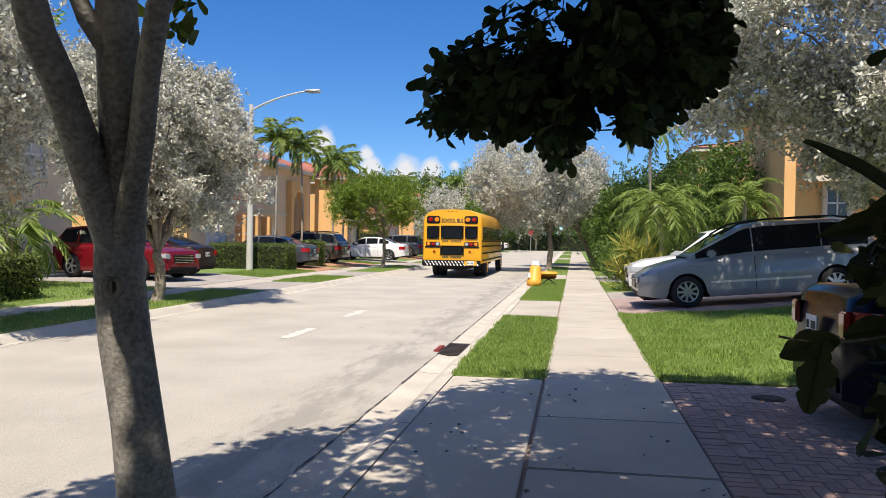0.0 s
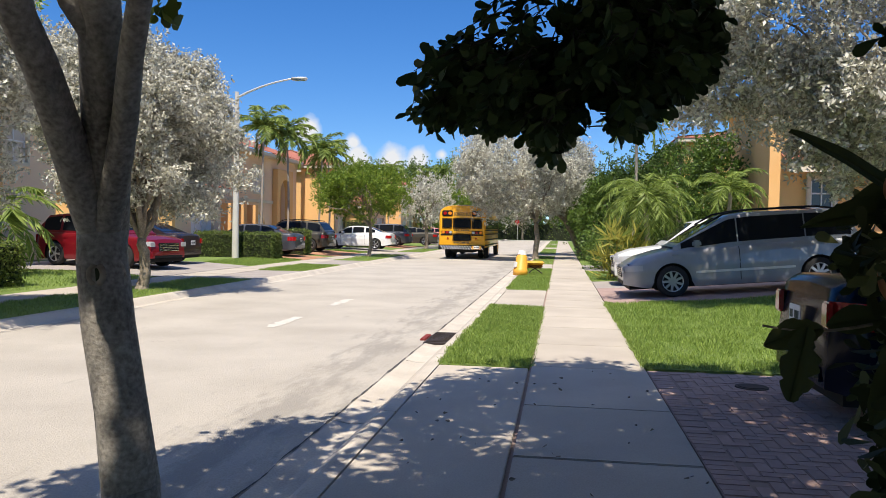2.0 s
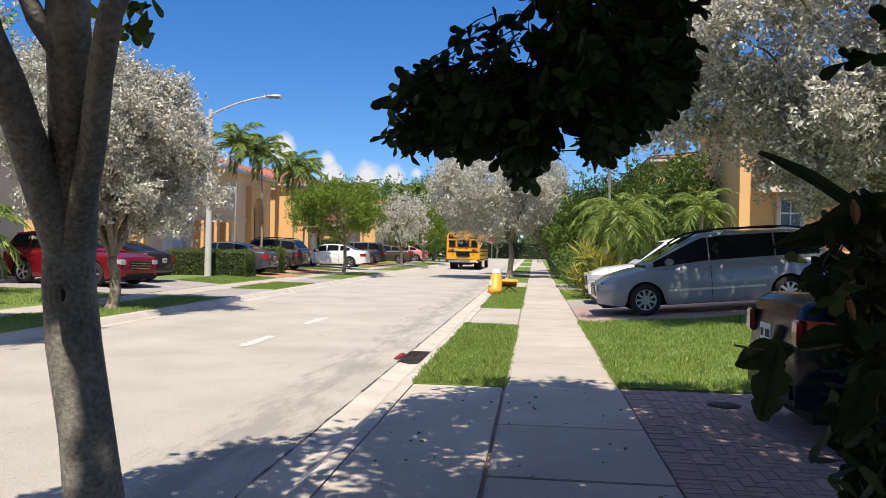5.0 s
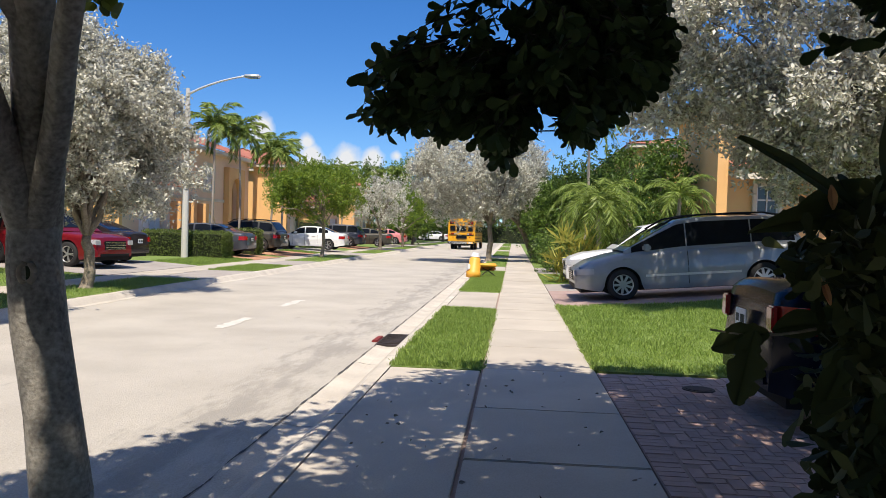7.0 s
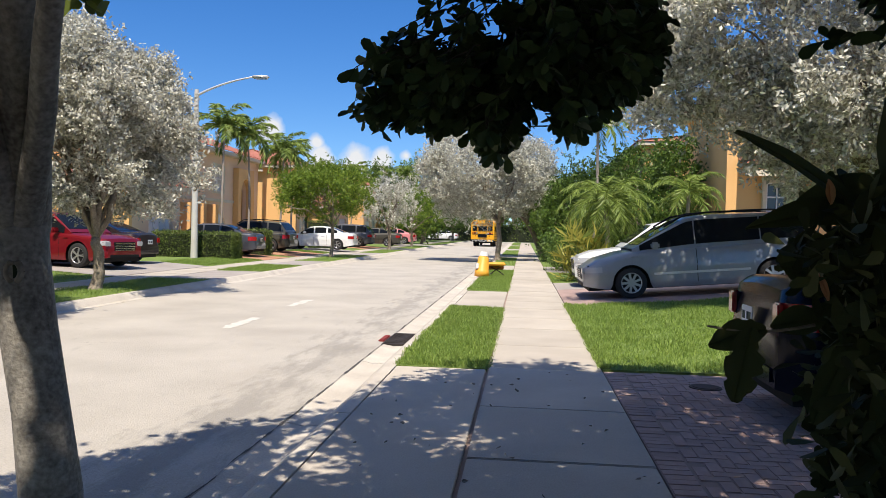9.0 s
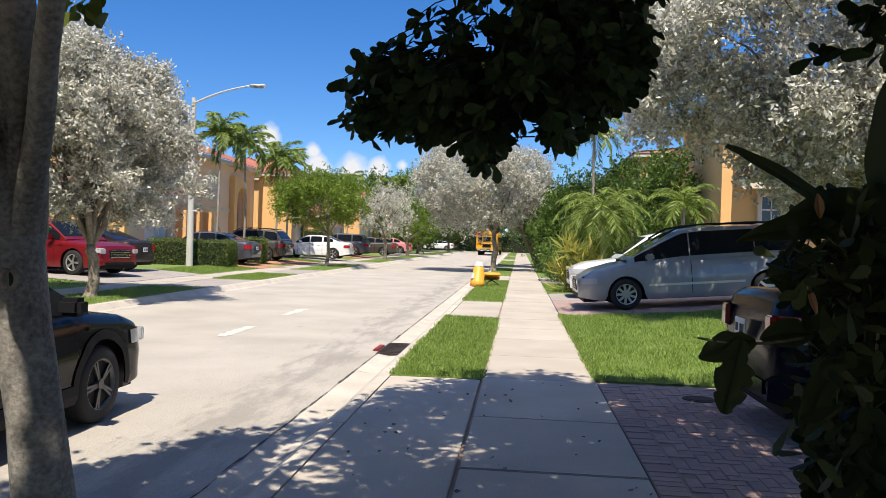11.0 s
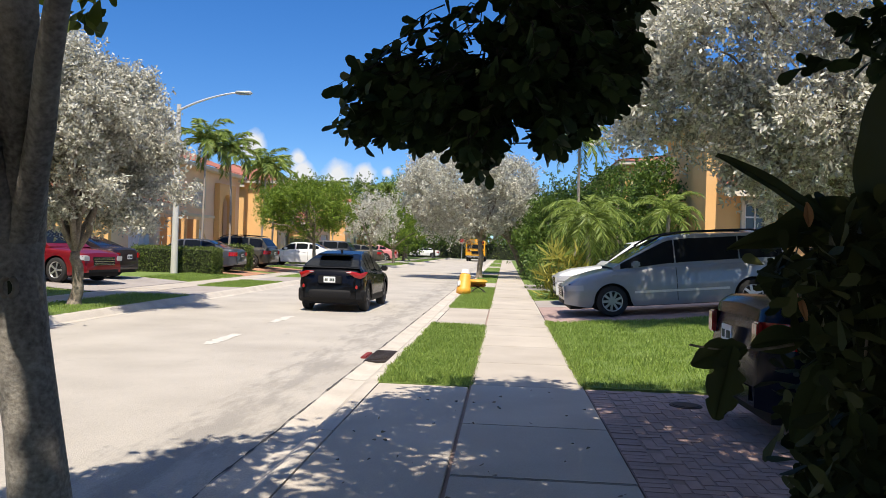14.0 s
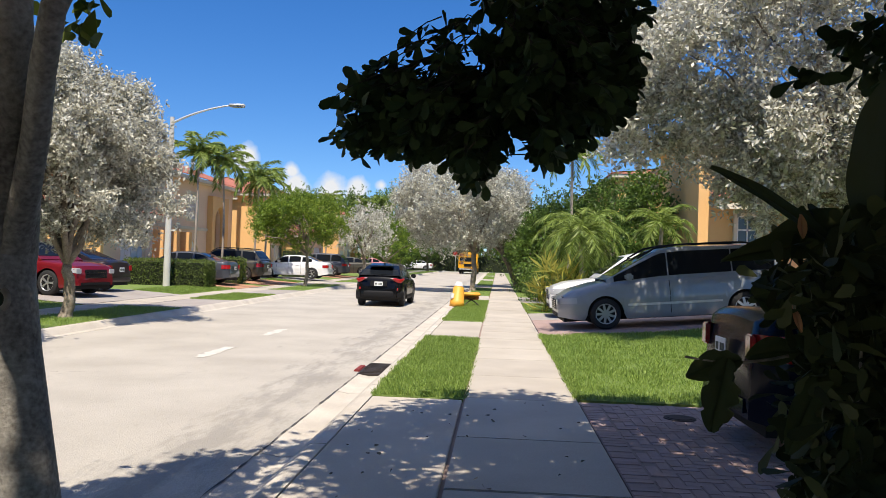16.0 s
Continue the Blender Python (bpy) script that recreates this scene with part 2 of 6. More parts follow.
M["p_red"] = paint("candy_red_paint", (0.20, 0.005, 0.012))
M["p_maroon"] = paint("black_cherry_paint", (0.022, 0.012, 0.014))
M["p_grey"] = paint("steel_grey_paint", (0.065, 0.07, 0.085))
M["p_olive"] = paint("olive_grey_paint", (0.075, 0.07, 0.055))
M["p_white"] = paint("white_car_paint", (0.78, 0.78, 0.77), 0.0)
M["p_silver"] = paint("silver_paint", (0.33, 0.345, 0.36), 0.5)
M["twig"] = plain("dark_twig", (0.03, 0.025, 0.018), 0.9)
M["p_black"] = surf("black_car_paint", (0.005, 0.005, 0.006), (0.004, 0.004, 0.005), 0.22, 0.0, scale=0.6, fine=8, bump=0.0, coat=0.22, spec=0.12)
M["p_blue"] = surf("midnight_blue_paint", (0.004, 0.006, 0.018), (0.003, 0.005, 0.014), 0.20, 0.0, scale=0.6, fine=8, bump=0.0, coat=0.1, spec=0.10)
M["p_pink"] = paint("faded_red_paint", (0.62, 0.23, 0.24), 0.0)


# ---- builders ----
def thing(name, label="", category="", group="", m=None, kind=""):
    ob = new(name)
    ob.empty_display_size = 0.1
    if m is not None:
        ob.matrix_basis = m
    return tagged(ob, label, category, group, kind)


def link(name, me, material, parent=None, label="", smooth=False, kind=""):
    me.materials.append(material)
    if smooth:
        me.shade_smooth()
    ob = new(name, me)
    ob.parent = parent
    return tagged(ob, label, kind=kind)


def part(name, bm, material, parent=None, label="", smooth=False, kind=""):
    me = bpy.data.meshes.new(name)
    bmesh.ops.recalc_face_normals(bm, faces=bm.faces)
    bm.to_mesh(me)
    bm.free()
    return link(name, me, material, parent, label, smooth, kind)


def box(bm, x0, x1, y0, y1, z0, z1, bevel=0.0):
    r = bmesh.ops.create_cube(bm, size=1.0, matrix=Matrix.LocRotScale(((x0 + x1) / 2, (y0 + y1) / 2, (z0 + z1) / 2), None, (x1 - x0, y1 - y0, z1 - z0)))
    if bevel:
        es = list({e for v in r["verts"] for e in v.link_edges})
        bmesh.ops.bevel(bm, geom=es, offset=bevel, segments=2, affect="EDGES")
    return bm


def boxed(x0, x1, y0, y1, z0, z1, bevel=0.0):
    return box(bmesh.new(), x0, x1, y0, y1, z0, z1, bevel)


def cyl(bm, p, axis, r0, r1, length, seg=20, caps=True):
    """A cone or cylinder that starts at p and runs along axis."""
    a = Vector(axis).normalized()
    m = Matrix.Translation(Vector(p) + a * length / 2) @ a.to_track_quat("Z", "Y").to_matrix().to_4x4()
    bmesh.ops.create_cone(bm, cap_ends=caps, segments=seg, radius1=r0, radius2=r1, depth=length, matrix=m)
    return bm


def sheet(name, pts, closed=False):
    """A mesh from a grid of places, n by m."""
    pts = np.asarray(pts, float)
    n, m = pts.shape[:2]
    me = bpy.data.meshes.new(name)
    faces = [(i * m + j, (i + 1) * m + j, (i + 1) * m + (j + 1) % m, i * m + (j + 1) % m) for i in range(n - 1) for j in range(m if closed else m - 1)]
    me.from_pydata(pts.reshape(-1, 3).tolist(), [], faces)
    return me


def tube_pts(path, radii, seg=10, wobble=0.0):
    path = [Vector(p) for p in path]
    rows = []
    side = Vector((1, 0, 0))
    for i, p in enumerate(path):
        d = (path[min(i + 1, len(path) - 1)] - path[max(i - 1, 0)]).normalized()
        u = (side - d * side.dot(d)).normalized()
        v = d.cross(u)
        row = []
        for k in range(seg):
            a = 2 * math.pi * k / seg
            w = 1 + wobble * noise.noise(Vector((p.x * 5 + math.cos(a) * 1.3, p.y * 5 + math.sin(a) * 1.3, p.z * 4)))
            row.append(p + (u * math.cos(a) + v * math.sin(a)) * radii[i] * w)
        rows.append(row)
    return rows


def tubes(name, runs, seg=10, wobble=0.0):
    """Several tapered tubes (path, radii) in one mesh."""
    verts, faces = [], []
    for path, radii in runs:
        rows = tube_pts(path, radii, seg, wobble)
        b = len(verts)
        verts += [tuple(v) for r in rows for v in r]
        for i in range(len(rows) - 1):
            for j in range(seg):
                faces.append((b + i * seg + j, b + i * seg + (j + 1) % seg, b + (i + 1) * seg + (j + 1) % seg, b + (i + 1) * seg + j))
        faces.append(tuple(b + (len(rows) - 1) * seg + j for j in range(seg)))
    me = bpy.data.meshes.new(name)
    me.from_pydata(verts, [], faces)
    return me


def bend(a, b, sag, n=8, wig=0.0, seed=0):
    """Places on a curved line from a to b, bulged by sag, with small kinks."""
    a, b, s = Vector(a), Vector(b), Vector(sag)
    out = []
    for i in range(n + 1):
        t = i / n
        p = a.lerp(b, t) + s * (4 * t * (1 - t))
        if wig and 0 < i < n:
            p += Vector([noise.noise(Vector((t * 3 + seed, k * 7.1, seed * 1.7))) * wig for k in range(3)])
        out.append(p)
    return out


def taper(r0, r1, n=8):
    return [r0 + (r1 - r0) * i / n for i in range(n + 1)]


def leaf_mesh(name, centres, size, wide=0.5, droop=0.0, up=0.0, shape="diamond", axes=None):
    """Many leaves, each one a small bent blade: diamond (4 corners) or spoon (7 corners)."""
    c = np.asarray(centres, float)
    n = len(c)
    d = axes if axes is not None else rng.normal(size=(n, 3))
    d = d + np.array([0, 0, up - droop])
    d /= np.linalg.norm(d, axis=1, keepdims=True) + 1e-9
    s = np.cross(d, rng.normal(size=(n, 3)))
    s /= np.linalg.norm(s, axis=1, keepdims=True) + 1e-9
    nn = np.cross(d, s)
    ln = (size * rng.uniform(0.65, 1.25, (n, 1)))
    if shape == "diamond":
        prof = [(0, 0, 0), (0.5, 0.5, 0.07), (1, 0, 0), (0.5, -0.5, 0.07)]
        idx = [(0, 1, 2, 3)]
    else:
        prof = [(0, 0.04, 0), (0.35, 0.30, 0.03), (0.72, 0.5, 0.05), (0.95, 0.28, 0.0), (1.0, 0, -0.03), (0.95, -0.28, 0.0), (0.72, -0.5, 0.05), (0.35, -0.30, 0.03)]
        idx = [tuple(range(8))]
    k = len(prof)
    v = np.concatenate([(c + d * (ln * a) + s * (ln * wide * b) + nn * (ln * e))[:, None, :] for a, b, e in prof], axis=1).reshape(-1, 3)
    f = np.concatenate([np.arange(n)[:, None] * k + np.array(q)[None, :] for q in idx], axis=0)
    me = bpy.data.meshes.new(name)
    me.vertices.add(len(v))
    me.vertices.foreach_set("co", v.ravel())
    me.loops.add(f.size)
    me.loops.foreach_set("vertex_index", f.ravel().astype(np.int32))
    me.polygons.add(len(f))
    me.polygons.foreach_set("loop_start", (np.arange(len(f)) * f.shape[1]).astype(np.int32))
    me.update(calc_edges=True)
    return me


def clumps(n_clump, centre, radii, shell=0.55, hollow_low=0.0):
    """Clump centres in an egg-shaped crown, thicker towards its skin."""
    out = []
    while len(out) < n_clump:
        p = rng.normal(size=3)
        p /= np.linalg.norm(p)
        r = shell + (1 - shell) * rng.random() ** 0.6
        r *= 1 + 0.34 * noise.noise(Vector(p * 2.2 + np.array(centre)))
        if p[2] < -0.2 and rng.random() < hollow_low:
            continue
        out.append(np.array(centre) + p * r * np.array(radii))
    return np.array(out)


def scatter(cl, per, spread):
    n = len(cl) * per
    p = np.repeat(cl, per, axis=0) + rng.normal(size=(n, 3)) * spread
    return p


def tree(name, label, base, fork_z, centre, radii, leaf_mat, bark, n_clump=160, per=90, leaf=0.09, spread=0.22, trunk_r=0.12, limbs=6, wide=0.45, droop=0.0, lean=(0, 0), hollow_low=0.3, shell=0.55, group="trees along the street", thin_past=None, skew=0.0):
    """Trunk with limbs and a crown of many leaves."""
    t = thing(name, label, "tree", group, pose(*base))
    b = Vector(base)
    c = Vector(centre) - b
    cl = clumps(n_clump, c, radii, shell, hollow_low)
    if thin_past is not None:
        cl = cl[(cl[:, 1] + b.y < thin_past) | (rng.random(len(cl)) < 0.50)]
    cl[:, 0] -= skew * (cl[:, 2] - c.z)
    top = Vector((lean[0], lean[1], fork_z))
    runs = [(bend((0, 0, -0.05), top, (0.04, 0.02, 0), 8, 0.08, base[1]), [trunk_r * 1.7] + taper(trunk_r * 1.05, trunk_r * 0.85, 7))]
    order = rng.permutation(len(cl))[: limbs * 3]
    for q, i in enumerate(order):
        e = Vector(cl[i])
        r = trunk_r * (0.62 if q < limbs else 0.25)
        start = top if q < limbs else top.lerp(c, 0.45)
        runs.append((bend(start, start.lerp(e, 0.92), (0, 0, 0.18), 7, 0.25, q), taper(r, 0.012, 7)))
    link("trunk", tubes("trunk", runs, 9, 0.25), M[bark], t, smooth=True)
    # leaves in rosettes on short twigs
    k = max(1, per // 10)
    tips = scatter(cl, k, spread)
    out = rng.normal(size=(len(tips), 3)) + np.array([0, 0, 0.35 - droop])
    pts = np.repeat(tips, 10, axis=0) + rng.normal(size=(len(tips) * 10, 3)) * leaf * 0.45
    ax = np.repeat(out, 10, axis=0) * 0.8 + rng.normal(size=pts.shape)
    link("crown", leaf_mesh("crown", pts, leaf, wide, droop, axes=ax), M[leaf_mat], t, kind="stuff")
    return t


def palm(name, label, base, height, n_frond=16, frond=2.0, trunk_r=0.09, leaf_mat="palm", lean=(0.2, 0.1), leaflet=0.55, arch=0.9, group="palms", stems=1, lw=0.12, pairs=40, lift0=1.1, lift1=-0.4, hang=0.9):
    t = thing(name, label, "palm", group, pose(*base))
    for s in range(stems):
        a = 2 * math.pi * s / max(stems, 1) + 0.6
        off = Vector((math.cos(a), math.sin(a), 0)) * (0.0 if stems == 1 else 0.35)
        top = Vector((lean[0], lean[1], height * (1 - 0.12 * s))) + off * 2
        link("trunk", tubes("trunk", [(bend(off * 0.5, top, (0.06, 0.03, 0), 10, 0.05, s + base[1]), [trunk_r * 1.4] + taper(trunk_r, trunk_r * 0.7, 9))], 9, 0.12), M["palmbark"], t, smooth=True)
        for k in range(n_frond):
            az = k * 2.399963 + s
            lift = lift0 + (lift1 - lift0) * (k / n_frond) + rng.uniform(-0.1, 0.1)
            out = Vector((math.cos(az), math.sin(az), 0))
            ln = frond * rng.uniform(0.85, 1.1)
            spine, w = [], 12
            q = top.copy()
            for i in range(w + 1):
                spine.append(q.copy())
                e = lift - arch * 1.6 * (i + 0.5) / w
                q += (out * math.cos(e) + Vector((0, 0, math.sin(e)))) * (ln / w)
            cs, ax = [], []
            side = Vector((-out.y, out.x, 0))
            for i in range(1, pairs):
                u = i / pairs
                p = spine[0]
                f = u * w
                p = spine[int(f)].lerp(spine[min(int(f) + 1, w)], f - int(f))
                for sg in (-1, 1):
                    cs.append(p)
                    ax.append((side * sg + (spine[min(int(f) + 1, w)] - spine[int(f)]).normalized() * 0.9 + Vector((0, 0, 0.15 - hang * rng.random()))) * (0.35 + math.sin(math.pi * min(1, 0.15 + u * 0.9))))
            ax = np.array([tuple(v) for v in ax])
            fl = link("frond", leaf_mesh("frond", np.array([tuple(p) for p in cs]), leaflet, lw, 0.2, axes=ax), M[leaf_mat], t)
            me = tubes("rib", [(spine, taper(0.018, 0.004, w))], 4)
            me.materials.append(M["green"])
            rib = new("rib", me)
            rib.parent = fl
    return t


def hedge(name, label, x0, x1, y0, y1, z0, z1, leaf_mat="hedge", n=5000, leaf=0.07, group="hedges"):
    t = thing(name, label, "hedge", group, pose((x0 + x1) / 2, (y0 + y1) / 2, z0))
    w, d, h = (x1 - x0) / 2, (y1 - y0) / 2, z1 - z0
    # dark inner box paints the shade between the leaves
    part("shade_core", boxed(-w + 0.08, w - 0.08, -d + 0.08, d - 0.08, 0.0, h - 0.08), M["shade_core"], t)
    p = np.stack([rng.uniform(-w, w, n), rng.uniform(-d, d, n), rng.uniform(0.02, h, n)], 1)
    f = rng.integers(0, 5, n)
    bumpy = np.array([0.07 * noise.noise(Vector(q * 2.2)) for q in p])
    for a, (ax, v) in enumerate(((0, -w), (0, w), (1, -d), (1, d), (2, h))):
        k = f == a
        p[k, ax] = v + rng.normal(0, 0.03, k.sum()) + bumpy[k]
    link("foliage", leaf_mesh("foliage", p, leaf, 0.55), M[leaf_mat], t, kind="stuff")
    return t


def bush(name, label, base, radii, leaf_mat, n=3000, leaf=0.12, wide=0.35, up=0.6, group="shrubs"):
    t = thing(name, label, "shrub", group, pose(*base))
    cl = clumps(max(12, n // 45), (0, 0, radii[2] * 0.8), radii, 0.4)
    cl[:, 2] = np.abs(cl[:, 2])
    stems = [(bend((0, 0, -0.03), tuple(c), (0, 0, 0.1), 4, 0.1, i), taper(0.02, 0.005, 4)) for i, c in enumerate(cl[:10])]
    link("stem_cluster", tubes("stem_cluster", stems, 5), M["bark2"], t, kind="stuff")
    link("foliage", leaf_mesh("foliage", scatter(cl, 45, 0.13 * max(radii)), leaf, wide, up=up), M[leaf_mat], t, kind="stuff")
    return t


# ---- ground, road, pavements ----
def structure(name, bm, material, label, smooth=False):
    return tagged(part(name, bm, material, None, label, smooth), kind="structure", category=name.split("_")[0])


ROAD_Z = -0.10


def stained(m, x_mid, half):
    """Grey scuffed patches along the wheel track beside the gutter."""
    n, l = m.node_tree.nodes, m.node_tree.links
    p = n["Principled BSDF"]
    src = p.inputs["Base Color"].links[0].from_socket
    tc, sep, mp, tex = n.new("ShaderNodeTexCoord"), n.new("ShaderNodeSeparateXYZ"), n.new("ShaderNodeMapping"), n.new("ShaderNodeTexNoise")
    l.new(tc.outputs["Object"], sep.inputs[0])
    l.new(tc.outputs["Object"], mp.inputs["Vector"])
    mp.inputs["Scale"].default_value = (3.6, 1.0, 1)
    tex.inputs["Scale"].default_value, tex.inputs["Detail"].default_value, tex.inputs["Roughness"].default_value = 1.0, 9, 0.72
    l.new(mp.outputs[0], tex.inputs["Vector"])
    off = n.new("ShaderNodeMath")
    off.operation, off.inputs[1].default_value = "SUBTRACT", x_mid
    l.new(sep.outputs[0], off.inputs[0])
    ab = n.new("ShaderNodeMath")
    ab.operation = "ABSOLUTE"
    l.new(off.outputs[0], ab.inputs[0])
    band = n.new("ShaderNodeMapRange")
    band.inputs["From Min"].default_value, band.inputs["From Max"].default_value = half, 0.0
    l.new(ab.outputs[0], band.inputs["Value"])
    add = n.new("ShaderNodeMath")
    add.operation, add.inputs[1].default_value = "MULTIPLY_ADD", 0.22
    l.new(band.outputs[0], add.inputs[0])
    l.new(tex.outputs[0], add.inputs[2])
    cut = n.new("ShaderNodeMapRange")
    cut.inputs["From Min"].default_value, cut.inputs["From Max"].default_value = 0.60, 0.74
    cut.inputs["To Max"].default_value = 0.42
    l.new(add.outputs[0], cut.inputs["Value"])
    mix = n.new("ShaderNodeMixRGB")
    mix.inputs["Color2"].default_value = (0.17, 0.16, 0.145, 1)
    l.new(cut.outputs[0], mix.inputs["Fac"])
    l.new(src, mix.inputs["Color1"])
    l.new(mix.outputs[0], p.inputs["Base Color"])


stained(M["road"], -2.35, 0.8)
structure("ground", boxed(-900, 900, -400, 1500, -0.9, -0.45), M["ground"], "wide flat ground with dull grass and soil")
structure("road", boxed(-7.85, -1.83, -90, 112, -0.4, ROAD_Z), M["road"], "sun-bleached pale worn asphalt residential road")
structure("road_crossing", boxed(-70, 70, 112, 121, -0.4, ROAD_Z), M["road"], "pale side street across the end of the road")


def gutter_run(x_road, x_kerb, y0, y1):
    """Valley gutter with a rolled kerb."""
    s = 1 if x_kerb > x_road else -1
    w = abs(x_kerb - x_road)
    prof = [(0, -0.4), (0, ROAD_Z + 0.004), (w * 0.35, ROAD_Z - 0.022), (w * 0.62, ROAD_Z - 0.012), (w * 0.80, -0.045), (w * 0.93, -0.006), (w, 0.002), (w + 0.10, 0.002), (w + 0.10, -0.4)]
    return sheet("gutter", [[(x_road + s * a, y, z) for a, z in prof] for y in (y0, y1)])


for k in range(44):
    y0 = -12 + 3.05 * k
    for a, b in ((-1.83, -1.40), (-7.85, -8.28)):
        g = link("kerb", gutter_run(a, b, y0 + 0.006, y0 + 3.044), M["gutter"])
        tagged(g, "pale stained concrete gutter and rolled kerb section", "kerb", "kerb sections", "structure")
structure("verge_base_right", boxed(-1.29, 70, -90, 112, -0.45, -0.03), M["sand"], "compacted sandy soil below paving")
structure("verge_base_left", boxed(-11.2, -8.39, -90, 112, -0.45, -0.03), M["sand"], "compacted sandy soil below paving")

# rising front gardens across the road
YARD_Z = 0.12
yl = sheet("yard_left", [[(x, y, z) for x, z in ((-11.2, -0.45), (-11.2, -0.006), (-13.0, YARD_Z - 0.02), (-70, YARD_Z - 0.02), (-70, -0.45))] for y in (-90, 112)])
tagged(link("yard_left", yl, M["grass"]), "trimmed green front gardens", "lawn", "", "structure")


def grass_patch(name, x0, x1, y0, y1, z=0.0, blades=0, h=0.06, label="short green lawn grass", rise=0.0):
    """Turf with blades; rise: the slope away from the street, which grows from none at y0 to full at y1."""
    def ground_z(x, y):
        return z + rise * np.maximum(0.6 * (x - x0), x - x0 - 0.58) * (y - y0) / (y1 - y0)

    if rise:
        xs, ys = np.linspace(x0, x1, 9), np.linspace(y0, y1, 9)
        rows = [[(x, ys[0], z - 0.06) for x in (x0, *xs, x1)]]
        rows += [[(x0, y, z - 0.06)] + [(x, y, ground_z(x, y) + 0.006) for x in xs] + [(x1, y, z - 0.06)] for y in ys]
        rows += [[(x, ys[-1], z - 0.06) for x in (x0, *xs, x1)]]
        t = tagged(link(name, sheet(name, rows), M["grass"]), label, "lawn", "", "structure")
    else:
        t = structure(name, boxed(x0, x1, y0, y1, z - 0.06, z + 0.006), M["grass"], label)
    if blades:
        n = blades
        p = np.stack([rng.uniform(x0, x1, n), rng.uniform(y0, y1, n), np.full(n, z)], 1)
        edge = rng.random(n) < 0.06
        p[edge, 0] = np.where(rng.random(edge.sum()) < 0.5, x0, x1) + rng.normal(0, 0.02, edge.sum())
        p[:, 2] = ground_z(np.clip(p[:, 0], x0, x1), p[:, 1])
        ax = np.stack([rng.normal(0, 0.5, n), rng.normal(0, 0.5, n), np.ones(n)], 1)
        tall = np.array([0.8 + 0.5 * noise.noise(Vector((q[0] * 1.7, q[1] * 1.7, 3.0))) for q in p])[:, None]
        b = link("grass_blades", leaf_mesh("grass_blades", p, h * tall, 0.13, axes=ax), M["blade"], None)
        tagged(b, "short bright green lawn grass blades", "grass", "", "stuff")
    return t


def slab_row(name, x0, x1, ys, material, z=0.0, gap=0.007, parent=None):
    for a, b in zip(ys, ys[1:]):
        bm = boxed(x0 + gap, x1 - gap, a + gap, b - gap, z - 0.05, z + rng.uniform(-0.003, 0.004), 0.006)
        part(name, bm, material, parent)


side_r = thing("sidewalk", "pale concrete sidewalk of square slabs with dark joints", "sidewalk", kind="structure")
slab_row("slab", -0.292, 0.946, [-5.6, -4.05, -2.5, -0.95, 0.6, 2.13, 3.68, 5.23, 6.78, 8.74, 10.5, 12.35, 13.9, 15.6, 17.2, 18.7, 20.1] + [20.1 + 1.6 * k for k in range(1, 58)], M["concrete"], parent=side_r)
side_l = thing("sidewalk", "narrow pale concrete sidewalk across the road", "sidewalk", kind="structure")
slab_row("slab", -11.15, -9.95, [-6 + 1.6 * k for k in range(0, 73)], M["concrete"], parent=side_l)

# strips between kerb and sidewalk: aprons and grass in turn
aprons_r = thing("driveway_apron", "concrete driveway aprons between kerb and sidewalk", "driveway", kind="structure")
STRIP_R = [(-12, 3.6, 1), (3.6, 8.60, 0), (8.60, 15.35, 1), (15.35, 19.75, 0), (19.75, 30.5, 1), (30.5, 35.0, 0), (35.0, 46.0, 1), (46.0, 50.5, 0), (50.5, 64, 1), (64, 69, 0), (69, 84, 1), (84, 88, 0), (88, 111, 1)]
for i, (a, b, g) in enumerate(STRIP_R):
    if g:
        grass_patch("verge_grass", -1.30, -0.31, a, b, 0.0, 34000 if i == 2 else 20000 if i == 4 else 3000, 0.08 if i < 5 else 0.07)
    else:
        ys = [a, b]
        slab_row("slab", -1.30, -0.31, ys, M["concrete"], parent=aprons_r)
aprons_l = thing("driveway_apron", "concrete driveway aprons across the road", "driveway", kind="structure")
STRIP_L = [(-12, 2.5, 1), (2.5, 8.6, 0), (8.6, 20.7, 1), (20.7, 25.2, 0), (25.2, 29.6, 1), (29.6, 34, 0), (34, 43, 1), (43, 48, 0), (48, 56, 1), (56, 61, 0), (61, 73, 1), (73, 78, 0), (78, 111, 1)]
for i, (a, b, g) in enumerate(STRIP_L):
    if g:
        grass_patch("verge_grass", -9.94, -8.38, a, b, 0.0, 16000 if i in (2, 4) else 4000, 0.075)
    else:
        slab_row("slab", -9.94, -8.38, [a, b], M["drive"], parent=aprons_l)


def ramp_drive(y0, y1, x_end, material, label):
    pts = [[(x, y, z) for x, z in ((-11.17, -0.02), (-11.17, 0.006), (-13.0, YARD_Z), (x_end, YARD_Z), (x_end, -0.02))] for y in (y0, y1)]
    tagged(link("driveway", sheet("driveway", pts), material), label, "driveway", "driveways", "structure")


for a, b, mt in ((2.5, 8.6, "drive"), (20.8, 27.4, "drive"), (33.6, 37.2, "brickdrive"), (38.5, 44, "brickdrive"), (46, 51.5, "drive"), (56, 62, "brickdrive"), (72, 78, "drive")):
    ramp_drive(a, b, -17.9, M[mt], "brick-red paved driveway" if mt == "brickdrive" else "grey concrete driveway")

